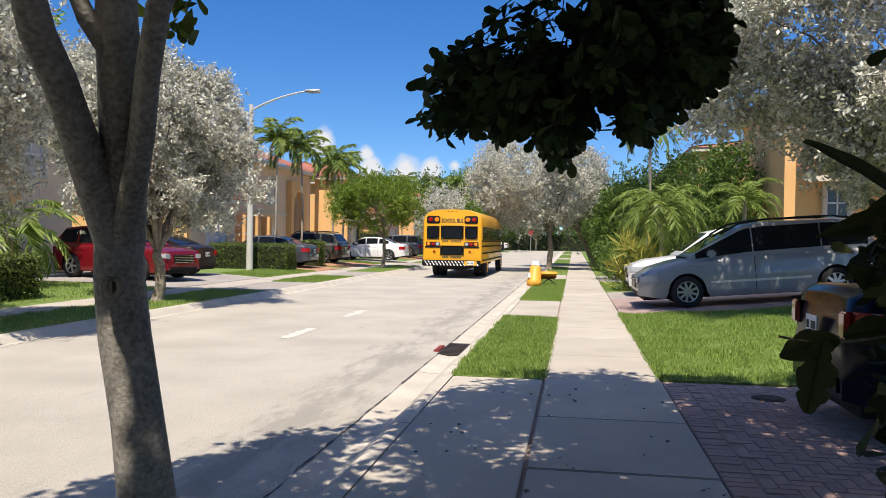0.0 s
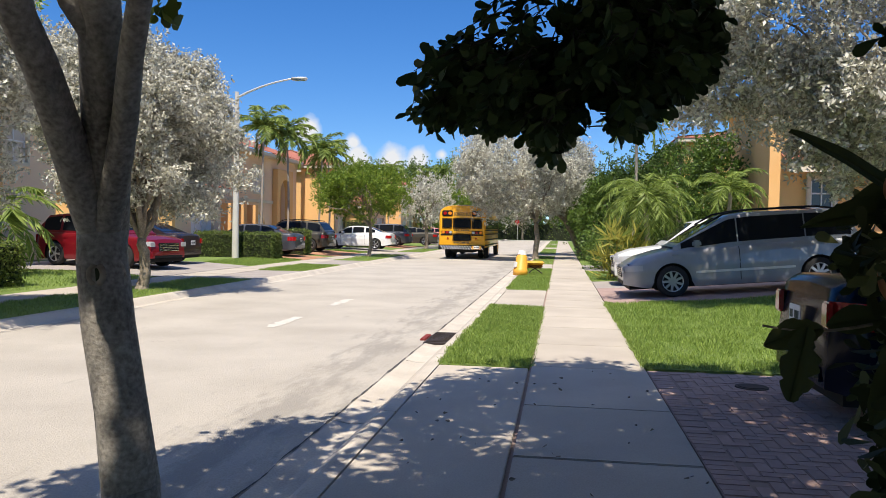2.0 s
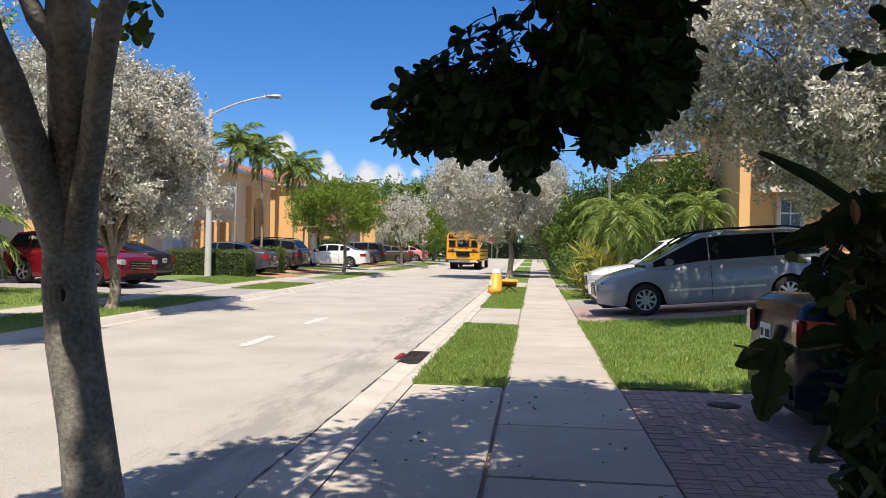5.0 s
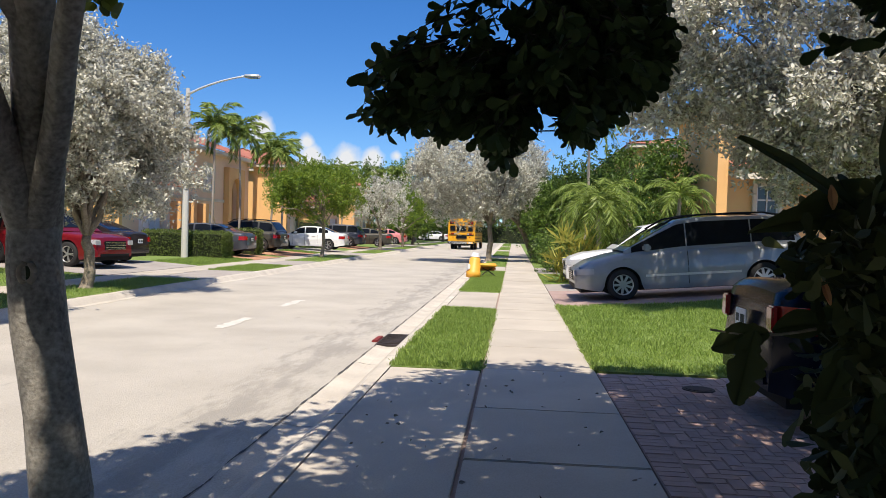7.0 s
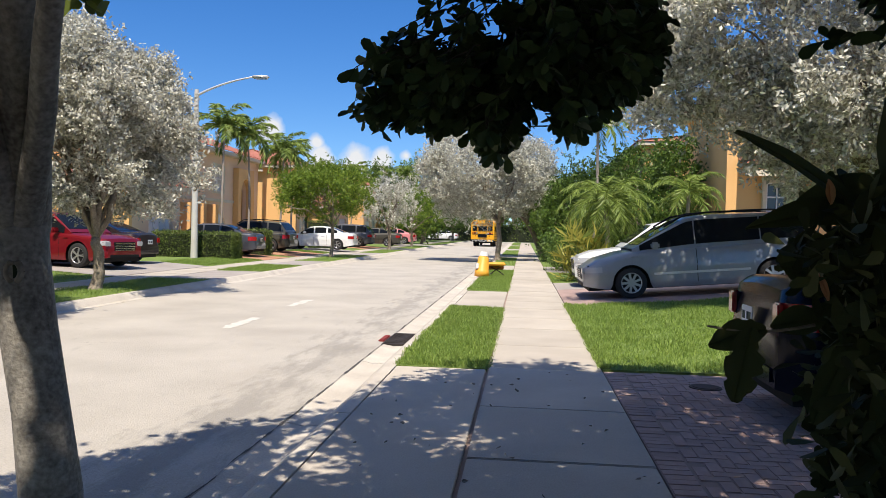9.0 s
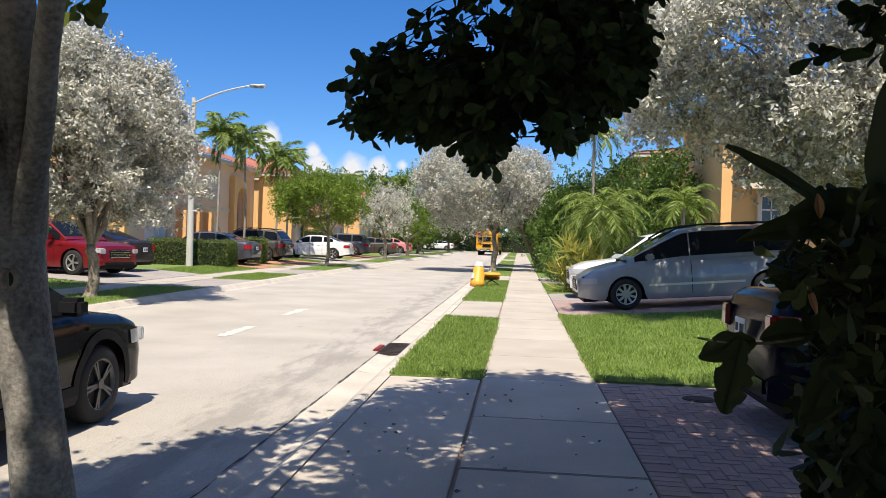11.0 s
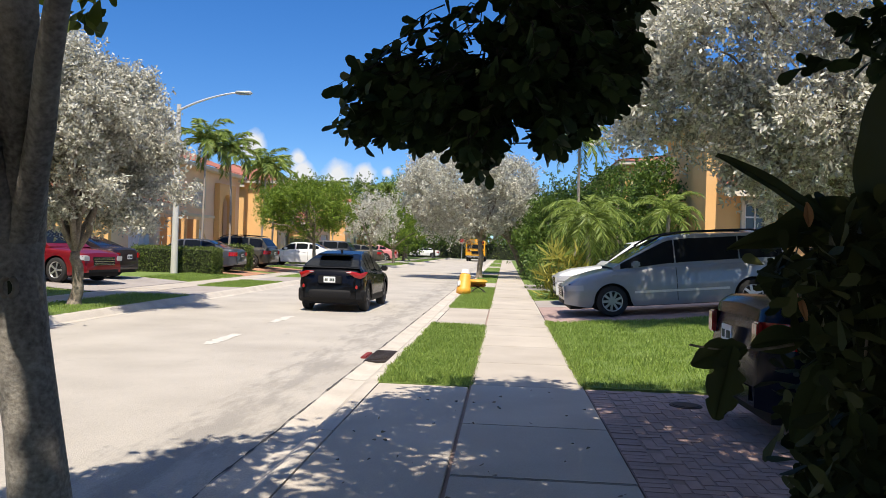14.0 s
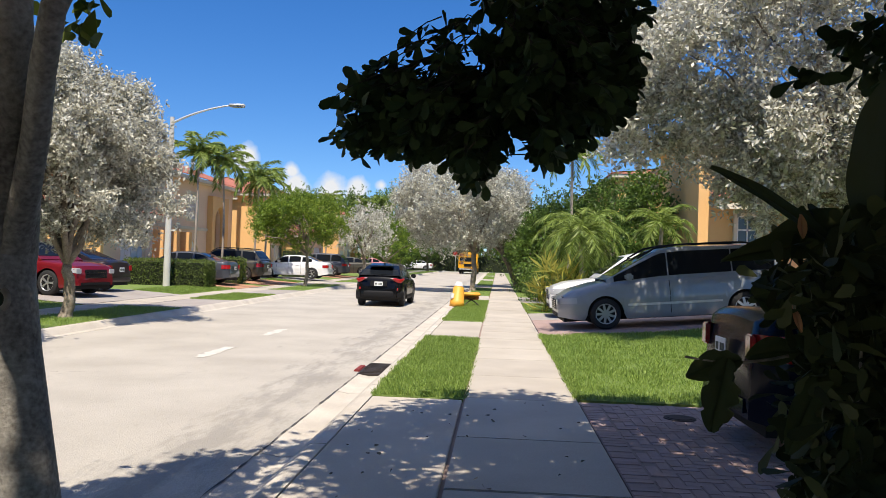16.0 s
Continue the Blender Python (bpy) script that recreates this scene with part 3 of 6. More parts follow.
# gardens on the near side
grass_patch("lawn", 0.95, 9.0, 8.82, 16.45, 0.006, 140000, 0.085, "thick bright green front lawn", rise=0.086)
grass_patch("lawn", 0.95, 9.0, 23.75, 29.3, 0.01, 26000, 0.07, "bright green strip of lawn")
grass_patch("lawn", 0.95, 60.0, 29.4, 34.0, 0.0, 3000, 0.06, "lawn beside a driveway")
tagged(link("driveway_right", sheet("driveway_right", [[(x, y, z) for x, z in ((0.95, -0.06), (0.95, 0.004), (2.4, 0.078), (11.0, 0.81), (11.0, -0.06))] for y in (16.5, 20.95)]), M["paver"]), "pink paved driveway rising to a garage", "driveway", "driveways", "structure")
tagged(link("driveway_right", sheet("driveway_right", [[(x, y, z) for x, z in ((0.95, -0.06), (0.95, 0.004), (2.4, 0.078), (11.0, 0.81), (11.0, -0.06))] for y in (21.0, 23.7)]), M["drive"]), "pale concrete driveway rising to a garage", "driveway", "driveways", "structure")
structure("driveway_right_far", boxed(0.95, 11.0, 30.0, 34.6, -0.06, 0.012), M["drive"], "pale driveway")
grass_patch("lawn", 0.95, 60.0, 34.7, 111.0, 0.0, 4000, 0.07, "lawns further down the street")

# turf blades on the front gardens across the road
for gx0, gx1, gy0, gy1 in ((-13.0, -11.2, 27.5, 33.5), (-15.0, -11.3, 12.0, 20.6), (-13.5, -11.2, 44.2, 45.9)):
    q = np.stack([rng.uniform(gx0, gx1, 9000), rng.uniform(gy0, gy1, 9000), np.zeros(9000)], 1)
    q[:, 2] = np.interp(q[:, 0], [-13.0, -11.2], [YARD_Z - 0.02, -0.006])
    b = link("grass_blades", leaf_mesh("grass_blades", q, 0.075, 0.14, axes=np.stack([rng.normal(0, 0.5, 9000), rng.normal(0, 0.5, 9000), np.ones(9000)], 1)), M["blade"])
    tagged(b, "short bright green lawn grass blades", "grass", "", "stuff")

# paint and stains on the road
for x, y, l in ((-4.5, 12.6, 1.5), (-4.55, 16.2, 1.5)):
    bm = bmesh.new()
    n = 14
    vs = [bm.verts.new((x + (0.09 if k < n else -0.09) + rng.uniform(-0.04, 0.04), y + l * ((k if k < n else 2 * n - 1 - k) / (n - 1) - 0.5), ROAD_Z + 0.004)) for k in range(2 * n)]
    bm.faces.new(vs)
    tagged(part("road_marking", bm, surf("worn_road_paint", (0.66, 0.63, 0.57), (0.50, 0.46, 0.40), 0.8, scale=6, fine=60)), "worn white painted lane dash", "road marking", "road markings", "structure")


def crack(pts, w=0.015):
    bm = bmesh.new()
    prev = None
    for i, (x, y) in enumerate(pts):
        a = bm.verts.new((x - w * rng.uniform(0.3, 1), y - w * rng.uniform(0.1, 0.6), ROAD_Z + 0.003))
        b = bm.verts.new((x + w * rng.uniform(0.3, 1), y + w * rng.uniform(0.1, 0.6), ROAD_Z + 0.003))
        if prev:
            bm.faces.new((prev[0], a, b, prev[1]))
        prev = (a, b)
    tagged(part("road_crack", bm, M["asphaltpatch"]), "thin dark crack in the road surface", "road crack", "road cracks", "structure")


crack([(-7.8 + 0.11 * k, 8.9 + 0.05 * k + 0.04 * math.sin(k)) for k in range(26)], 0.010)


# ragged open joint between the road and the gutter
bm = bmesh.new()
last = None
for k in range(420):
    y = 2.0 + 0.08 * k
    w = max(0.0015, 0.006 + 0.022 * noise.noise(Vector((y * 1.3, 0, 0))) + 0.02 * noise.noise(Vector((y * 6.0, 4, 0))))
    x = -1.845 + 0.018 * noise.noise(Vector((y * 2.2, 9, 0)))
    pair = [bm.verts.new((x + d, y, ROAD_Z + 0.0085)) for d in (-w, w)]
    if last:
        bm.faces.new((last[0], pair[0], pair[1], last[1]))
    last = pair
tagged(part("road_joint", bm, M["asphaltpatch"]), "ragged dark joint between road and gutter", "road joint", "", "structure")


def storm_drain(y):
    t = thing("storm_drain", "dark iron drain grate with red debris in the gutter", "drain", m=pose(-1.66, y, ROAD_Z + 0.004))
    part("frame", boxed(-0.20, 0.20, -0.55, 0.55, -0.02, 0.010, 0.006), M["iron"], t)
    for k in range(9):
        part("bar", boxed(-0.17, 0.17, -0.48 + 0.115 * k, -0.44 + 0.115 * k, 0.008, 0.024, 0.004), M["iron"], t)
    part("rag", boxed(-0.29, -0.20, -0.30, 0.22, -0.02, 0.024, 0.012), M["rag"], t, "faded red rag along the edge")


storm_drain(11.35)
t = thing("manhole_cover", "small round dark iron cover in the paving", "manhole cover", m=pose(1.87, 8.05, 0.0))
part("lid", cyl(bmesh.new(), (0, 0, 0.0), (0, 0, 1), 0.13, 0.125, 0.016, 28), M["iron"], t)
part("ring", cyl(bmesh.new(), (0, 0, 0.0), (0, 0, 1), 0.16, 0.155, 0.010, 28), M["iron"], t)


# ---- houses ----
def tiled_roof(x_eave, z_eave, x_ridge, z_ridge, y0, y1, hip0=0.0, hip1=0.0, pitch=0.34):
    """Barrel-tiled slope: half-round rows that run from eave to ridge."""
    n = max(2, int((y1 - y0) / pitch))
    rows, cuts = [], 9
    for i in range(n * 6 + 1):
        y = y0 + (y1 - y0) * i / (n * 6)
        lift = 0.055 * abs(math.sin(math.pi * i / 6))
        lim = 1.0
        if hip0:
            lim = min(lim, (y - y0) / hip0)
        if hip1:
            lim = min(lim, (y1 - y) / hip1)
        lim = max(lim, 0.0)
        row = []
        for k in range(cuts + 1):
            u = lim * k / cuts
            step = 0.02 * (k % 2)
            row.append((x_eave + (x_ridge - x_eave) * u, y, z_eave + (z_ridge - z_eave) * u + lift + step))
        rows.append(row)
    return sheet("roof", rows)


def wall_with_holes(w, h, holes, depth=0.25):
    """A wall in the plane y=0 (x along it, z up, thickness towards +y) with rectangular or arched openings (x0, x1, z0, z1, arch)."""
    bm = bmesh.new()
    xs = sorted({0.0, w, *[v for q in holes for v in q[:2]]})
    zs = sorted({0.0, h, *[v for q in holes for v in q[2:4]]})
    for a, b in zip(xs, xs[1:]):
        for c, d in zip(zs, zs[1:]):
            mx, mz = (a + b) / 2, (c + d) / 2
            if any(q[0] < mx < q[1] and q[2] < mz < q[3] for q in holes):
                continue
            box(bm, a, b, 0, depth, c, d)
    for q in holes:
        if len(q) > 4 and q[4]:
            x0, x1, z1, r = q[0], q[1], q[3], (q[1] - q[0]) / 2
            for sg in (-1, 1):
                cx = (x0 + x1) / 2
                corner = (cx + sg * r, z1)
                arc = [(cx + sg * r * math.cos(a), z1 - r + r * math.sin(a)) for a in [math.pi / 2 * k / 8 for k in range(9)]]
                for p, q2 in zip(arc, arc[1:]):
                    f = [bm.verts.new((x, y, z)) for y in (0.0, depth) for x, z in (corner, p, q2)]
                    bm.faces.new(f[:3])
                    bm.faces.new(f[3:])
                    bm.faces.new((f[1], f[2], f[5], f[4]))
    bmesh.ops.remove_doubles(bm, verts=bm.verts, dist=0.0005)
    return bm


def house_window(parent, x, z, w, h, turn, at, pane="glass"):
    """Window in a wall: cream surround, frame, bars and panes. at: the wall's place, turn: the wall's heading."""
    m = pose(*at, 0, 0, turn) @ pose(x, 0, z)
    win = part("window", boxed(-0.02, w + 0.02, 0.10, 0.13, -0.02, h + 0.02), M[pane], parent)
    win.matrix_basis = m
    bm = bmesh.new()
    for a in ((-0.12, 0.0, -0.12, h + 0.12), (w, w + 0.12, -0.12, h + 0.12), (0, w, h, h + 0.14), (-0.05, w + 0.05, -0.14, 0)):
        box(bm, a[0], a[1], -0.05, 0.10, a[2], a[3], 0.012)
    part("surround", bm, M["trim"], win)
    bm = bmesh.new()
    for a in ((0, 0.05, 0, h), (w - 0.05, w, 0, h), (0, w, 0, 0.05), (0, w, h - 0.05, h), (0, w, h / 2 - 0.025, h / 2 + 0.025), (w / 2 - 0.02, w / 2 + 0.02, 0, h)):
        box(bm, a[0], a[1], 0.05, 0.098, a[2], a[3])
    part("window_frame", bm, M["white"], win)
    return win


def garage_door(parent, x, w, h, turn, at):
    m = pose(*at, 0, 0, turn) @ pose(x, 0.12, 0)
    d = part("garage_door", boxed(0, w, 0.04, 0.08, 0, h), M["white"], parent, "white sectional garage door")
    d.matrix_basis = m
    for r in range(4):
        for k in range(4):
            part("panel", boxed(0.06 + k * (w - 0.06) / 4, (k + 1) * (w - 0.06) / 4, 0.0, 0.04, 0.05 + r * h / 4, (r + 1) * h / 4 - 0.04, 0.015), M["white"], d)
    return d


def townhouse(y0, fac, length, colour="stucco", group="townhouses", label="two-storey peach stucco townhouse with red barrel-tile roof"):
    """Row across the road: the front wall looks along +x. fac: x of the front wall."""
    z = YARD_Z
    hs = thing("townhouse", label, "house", group)
    at, turn = (fac, y0, z), 90
    L = length
    holes = [(0.9, 3.3, 0.0, 2.1), (1.2, 2.6, 3.3, 4.7), (4.2, 5.2, 0.0, 2.3), (8.2, 10.8, 0.0, 2.15, 1), (8.6, 10.2, 3.4, 4.9), (12.4, 14.2, 0.0, 4.4, 1), (15.2, 16.4, 3.4, 4.8)]
    holes = [q for q in holes if q[1] < L - 0.4]
    w = part("wall", wall_with_holes(L, 5.6, holes), M["stucco_lit" if colour == "stucco" else colour], hs)
    w.matrix_basis = pose(*at, 0, 0, turn)
    part("side_wall", boxed(fac - 9, fac - 0.26, y0, y0 + 0.25, z, z + 5.6), M["stucco"], hs)
    part("side_wall", boxed(fac - 9, fac - 0.26, y0 + L - 0.25, y0 + L, z, z + 5.6), M["stucco"], hs)
    part("back_wall", boxed(fac - 9.3, fac - 9, y0, y0 + L, z, z + 5.6), M["stucco"], hs)
    for q in holes:
        wd, ht = q[1] - q[0], q[3] - q[2]
        if q[2] > 1:
            house_window(hs, q[0], q[2], wd, ht, turn, at, "blind")
        elif wd > 2:
            garage_door(hs, q[0], wd, ht, turn, at)
        else:
            d = part("door_recess", boxed(q[0] - 0.1, q[1] + 0.1, 1.0, 1.1, 0, ht), M["stucco_lit"], hs)
            d.matrix_basis = pose(*at, 0, 0, turn)
            part("front_door", boxed(q[0] + 0.2, q[1] - 0.2, 0.93, 0.99, 0, 2.05, 0.01), M["bark2"], d, "dark wooden front door")
    # arch surround that stands out, buttresses, bands
    if L > 15:
        b = part("entry_surround", wall_with_holes(2.9, 5.0, [(0.55, 2.35, 0.0, 4.38, 1)], 0.35), M["stucco"], hs)
        b.matrix_basis = pose(fac + 0.36, y0 + 11.85, z, 0, 0, 90)
    for yy in (3.75, 5.5, 7.2):
        if yy < L - 1:
            part("buttress", boxed(fac + 0.002, fac + 0.75, y0 + yy, y0 + yy + 0.45, z, z + 2.55, 0.02), M["stucco"], hs)
    part("band", boxed(fac, fac + 0.10, y0 + 0.02, y0 + min(L, 11.8), z + 2.75, z + 2.93, 0.02), M["trim"], hs)
    part("eave", boxed(fac - 9.3, fac + 0.55, y0 - 0.45, y0 + L + 0.2, z + 5.6, z + 5.82, 0.02), M["trim"], hs)
    link("roof", tiled_roof(fac + 0.62, z + 5.83, fac - 4.4, z + 7.75, y0 - 0.5, y0 + L + 0.25, 4.6, 4.6), M["rooftile"], hs)
    hip = sheet("roof", [[(fac + 0.62 - 10.2 * a, y0 - 0.5, z + 5.83) for a in (0, 1)], [(fac - 4.4, y0 + 4.1, z + 7.75)] * 2])
    link("roof_hip", hip, M["rooftile"], hs)
    link("roof_back", tiled_roof(fac - 9.6, z + 5.83, fac - 4.4, z + 7.75, y0 - 0.5, y0 + L + 0.25, 4.6, 4.6), M["rooftile"], hs)
    return hs


def wing(x_front, x_back, y0, y1, h, group="house wings", roof_rise=1.2, windows=True, z=YARD_Z, flip=1, front=True, label="projecting peach stucco house wing with red tile roof"):
    """A wing that stands out from the row towards the street; its end wall looks along -y."""
    hs = thing("house_wing", label, "house", group)
    wd = abs(x_front - x_back)
    xl = min(x_front, x_back)
    holes = [(wd * 0.62, wd * 0.62 + 0.8, 3.4, 4.8)] if windows and h > 5 and wd > 2.2 else []
    a = part("wall", wall_with_holes(wd, h, holes), M["stucco"], hs)
    a.matrix_basis = pose(xl, y0, z)
    for q in holes:
        house_window(hs, q[0], q[2], q[1] - q[0], q[3] - q[2], 0, (xl, y0, z))
    L = y1 - y0 - 0.252
    fh = [(0.7, 3.1, 0, 2.1), (1.0, 2.4, 3.4, 4.8), (L - 1.9, L - 0.9, 3.4, 4.8), (L - 2.0, L - 0.8, 0.9, 2.2)] if h > 5 else [(L - 3.15, L - 0.75, 0, 2.1)]
    fh = [q for q in fh if front and q[0] > 0.2 and q[1] < L - 0.2]
    if flip > 0:
        at, turn = (x_front, y0 + 0.252, z), 90
    else:
        at, turn = (x_front, y1, z), -90
    b = part("wall", wall_with_holes(L, h, fh), M["stucco_lit"] if flip > 0 else M["stucco"], hs)
    b.matrix_basis = pose(*at, 0, 0, turn)
    for q in fh:
        (garage_door(hs, q[0], q[1] - q[0], q[3], turn, at) if q[2] == 0 else house_window(hs, q[0], q[2], q[1] - q[0], q[3] - q[2], turn, at))
    part("back_wall", boxed(xl + 0.3, xl + wd - 0.3, y1 - 0.2, y1, z, z + h), M["stucco"], hs)
    e = 0.4
    part("eave", boxed(xl - e, xl + wd + e, y0 - e, y1 + e, z + h, z + h + 0.2, 0.02), M["trim"], hs)
    xf, xb = x_front + flip * (e + 0.05), x_back - flip * 0.0
    link("roof", tiled_roof(xf, z + h + 0.21, xb, z + h + 0.21 + roof_rise, y0 - e - 0.05, y1 + e, min(2.4, (y1 - y0) / 2), 0), M["rooftile"], hs)
    hip = sheet("roof", [[(xf, y0 - e - 0.05, z + h + 0.21), (xb, y0 - e - 0.05, z + h + 0.21)], [(xb, y0 - e + min(2.4, (y1 - y0) / 2), z + h + 0.21 + roof_rise), (xb, y0 - e + min(2.4, (y1 - y0) / 2), z + h + 0.21 + roof_rise)]])
    link("roof_hip", hip, M["rooftile"], hs)
    return hs


townhouse(8.6, -18.3, 18.0)
townhouse(36.7, -18.3, 16.5)
wing(-16.4, -27.0, 31.7, 36.6, 2.9, windows=False, roof_rise=1.5, label="low peach stucco garage wing with red tile roof")
wing(-15.6, -18.0, 53.3, 60.0, 5.4)
wing(-14.2, -15.5, 56.0, 63.5, 2.7, roof_rise=0.9)
townhouse(60.3, -18.3, 17.0)
wing(-15.8, -18.0, 77.5, 84.0, 5.4)
townhouse(84.4, -18.3, 18.0)
# added house row behind the viewer, out of view, to cut low sky light
townhouse(-12.0, -18.3, 18.0)
# near side
near_house = wing(6.65, 15.0, 27.0, 33.5, 6.0, z=0.1, flip=-1, windows=False, front=False, label="two-storey peach stucco house with tiled porch roof", group="houses")
house_window(near_house, 1.25, 2.25, 0.7, 0.95, 0, (6.65, 26.88, 0.1))
porch = thing("porch_roof", "small red-tiled lean-to roof over a window", "roof", "houses")
link("tiles", tiled_roof(0, 0, 1.0, 0.45, 0, 5.0), M["rooftile"], porch)
part("fascia", boxed(0.0, 0.10, 0, 5.0, -0.20, -0.005), M["trim"], porch)
porch.matrix_basis = pose(12.0, 26.0, 3.65, 0, 0, 90)
wing(6.2, 15.0, 42.0, 60.0, 6.0, z=0.1, flip=-1, label="two-storey peach stucco house behind garden trees", group="houses")
wing(7.5, 15.0, 66.0, 82.0, 5.6, z=0.1, flip=-1, label="distant two-storey peach stucco house", group="houses")


# ---- vehicles: local x ahead, y to the left, z up from the ground ----
def lerp_table(tab, x):
    return float(np.interp(x, [a for a, _ in tab], [b for _, b in tab]))


class CarShape:
    def __init__(self, L, W, top, cabin, axles, r, sill=0.22, waist=0.93, roof_w=0.74):
        self.L, self.W, self.top, self.cabin, self.axles, self.r, self.sill, self.waist, self.roof_w = L, W, top, cabin, axles, r, sill, waist, roof_w

    def half(self, x, z):
        """Half width of the lower body at x and height z."""
        e = abs(x) / (self.L / 2)
        w = self.W / 2 * (1 - 0.05 * e ** 3 - 0.20 * max(0, (e - 0.86) / 0.14) ** 2)
        zt = lerp_table(self.top, x)
        u = min(1.0, max(0.0, (z - self.sill) / max(zt - self.sill, 0.05)))
        return w * float(np.interp(u, [0, 0.08, 0.3, 0.55, 0.62, 0.85, 0.95, 1.0], [0.955, 0.985, 0.985, 1.0, 0.985, 0.965, 0.93, 0.86]))

    def low(self, x):
        z = self.sill + 0.10 * max(0, (abs(x) / (self.L / 2) - 0.8) / 0.2)
        for a in self.axles:
            d, R = abs(x - a), self.r + 0.055
            if d < R:
                z = max(z, self.r + math.sqrt(R * R - d * d))
        return z

    def roof_z(self, x):
        return lerp_table(self.cabin, x)

    def cab(self, x, t, side):
        """A place on the cabin's flank: t = 0 at the waist, 1 at the roof's middle line."""
        zb, zr = lerp_table(self.top, x) - 0.03, self.roof_z(x)
        h = max(zr - zb, 0.0)
        wb, wr = self.W / 2 * self.waist * 0.955, self.W / 2 * self.roof_w
        full = max(z for _, z in self.cabin) - zb
        k = h / max(full, 0.01)
        y = float(np.interp(t, [0, 0.70, 0.80, 0.88, 1.0], [wb, wb + (wr - wb) * k, wb + (wr - wb) * k - 0.035, (wb + (wr - wb) * k) * 0.80, 0]))
        z = zb + h * float(np.interp(t, [0, 0.70, 0.80, 0.88, 1.0], [0, 0.90, 0.965, 0.985, 1.0]))
        return (x, side * y, z)


def car_patch(fn, xs, us, off):
    """A thin plate that follows a surface fn(x, u), lifted off along its normal."""
    rows = [[Vector(fn(x, u)) for u in us] for x in xs]
    n, m = len(xs), len(us)
    out = []
    for i in range(n):
        row = []
        for j in range(m):
            a = rows[min(i + 1, n - 1)][j] - rows[max(i - 1, 0)][j]
            b = rows[i][min(j + 1, m - 1)] - rows[i][max(j - 1, 0)]
            nn = a.cross(b)
            nn = nn.normalized() if nn.length > 1e-9 else Vector((0, 0, 1))
            p = rows[i][j]
            if nn.dot(Vector((0.0, p.y * 2, p.z - 0.5))) < 0:
                nn = -nn
            row.append(p + nn * off)
        out.append(row)
    return out


def spokes_rim(parent, r, width, n_spoke, twin=True, mat_rim="rim", side=1):
    tyre = bmesh.new()
    prof = [(-0.5, 0.66), (-0.5, 0.90), (-0.40, 0.985), (-0.2, 1.0), (0.2, 1.0), (0.40, 0.985), (0.5, 0.90), (0.5, 0.66)]
    rows = [[(r * b * math.cos(q), a * width, r * b * math.sin(q)) for a, b in prof] for q in [2 * math.pi * k / 32 for k in range(33)]]
    link("tyre", sheet("tyre", rows), M["tyre"], parent, smooth=True)
    bm = bmesh.new()
    cyl(bm, (0, -width * 0.35, 0), (0, 1, 0), r * 0.66, r * 0.66, width * 0.7, 28)
    part("hub_back", bm, M["black"], parent)
    bm = bmesh.new()
    for sg in (side,):
        cyl(bm, (0, sg * width * 0.36, 0), (0, sg, 0), r * 0.16, r * 0.13, width * 0.14, 16)
        for k in range(n_spoke):
            for tw in ((-0.10, 0.10) if twin else (0.0,)):
                a = 2 * math.pi * k / n_spoke + tw
                b = bmesh.ops.create_cube(bm, size=1, matrix=Matrix.Rotation(a, 4, "Y") @ Matrix.LocRotScale((r * 0.39, sg * width * 0.42, 0), None, (r * 0.58, width * 0.10, r * (0.07 if twin else 0.15))))
    for sg in (side,):
        rr = [[(r * b * math.cos(q), sg * width * a, r * b * math.sin(q)) for a, b in ((0.36, 0.60), (0.49, 0.64), (0.49, 0.69), (0.40, 0.69))] for q in [2 * math.pi * k / 28 for k in range(29)]]
        ob = link("rim_lip", sheet("rim_lip", rr), M[mat_rim], parent, smooth=True)
    part("rim", bm, M[mat_rim], parent)


def plate_bars(parent, w=0.30, h=0.15, tint="ink"):
    """Number plate in the y-z plane looking along -x, with plain bars for its writing."""
    p = part("number_plate", boxed(-0.012, 0.0, -w / 2, w / 2, -h / 2, h / 2, 0.003), M["plate"], parent)
    for k in range(6):
        if k != 3:
            part("bar", boxed(-0.016, -0.0122, -w * 0.40 + k * w * 0.14, -w * 0.30 + k * w * 0.14, -h * 0.25, h * 0.2), M[tint], p)
    return p


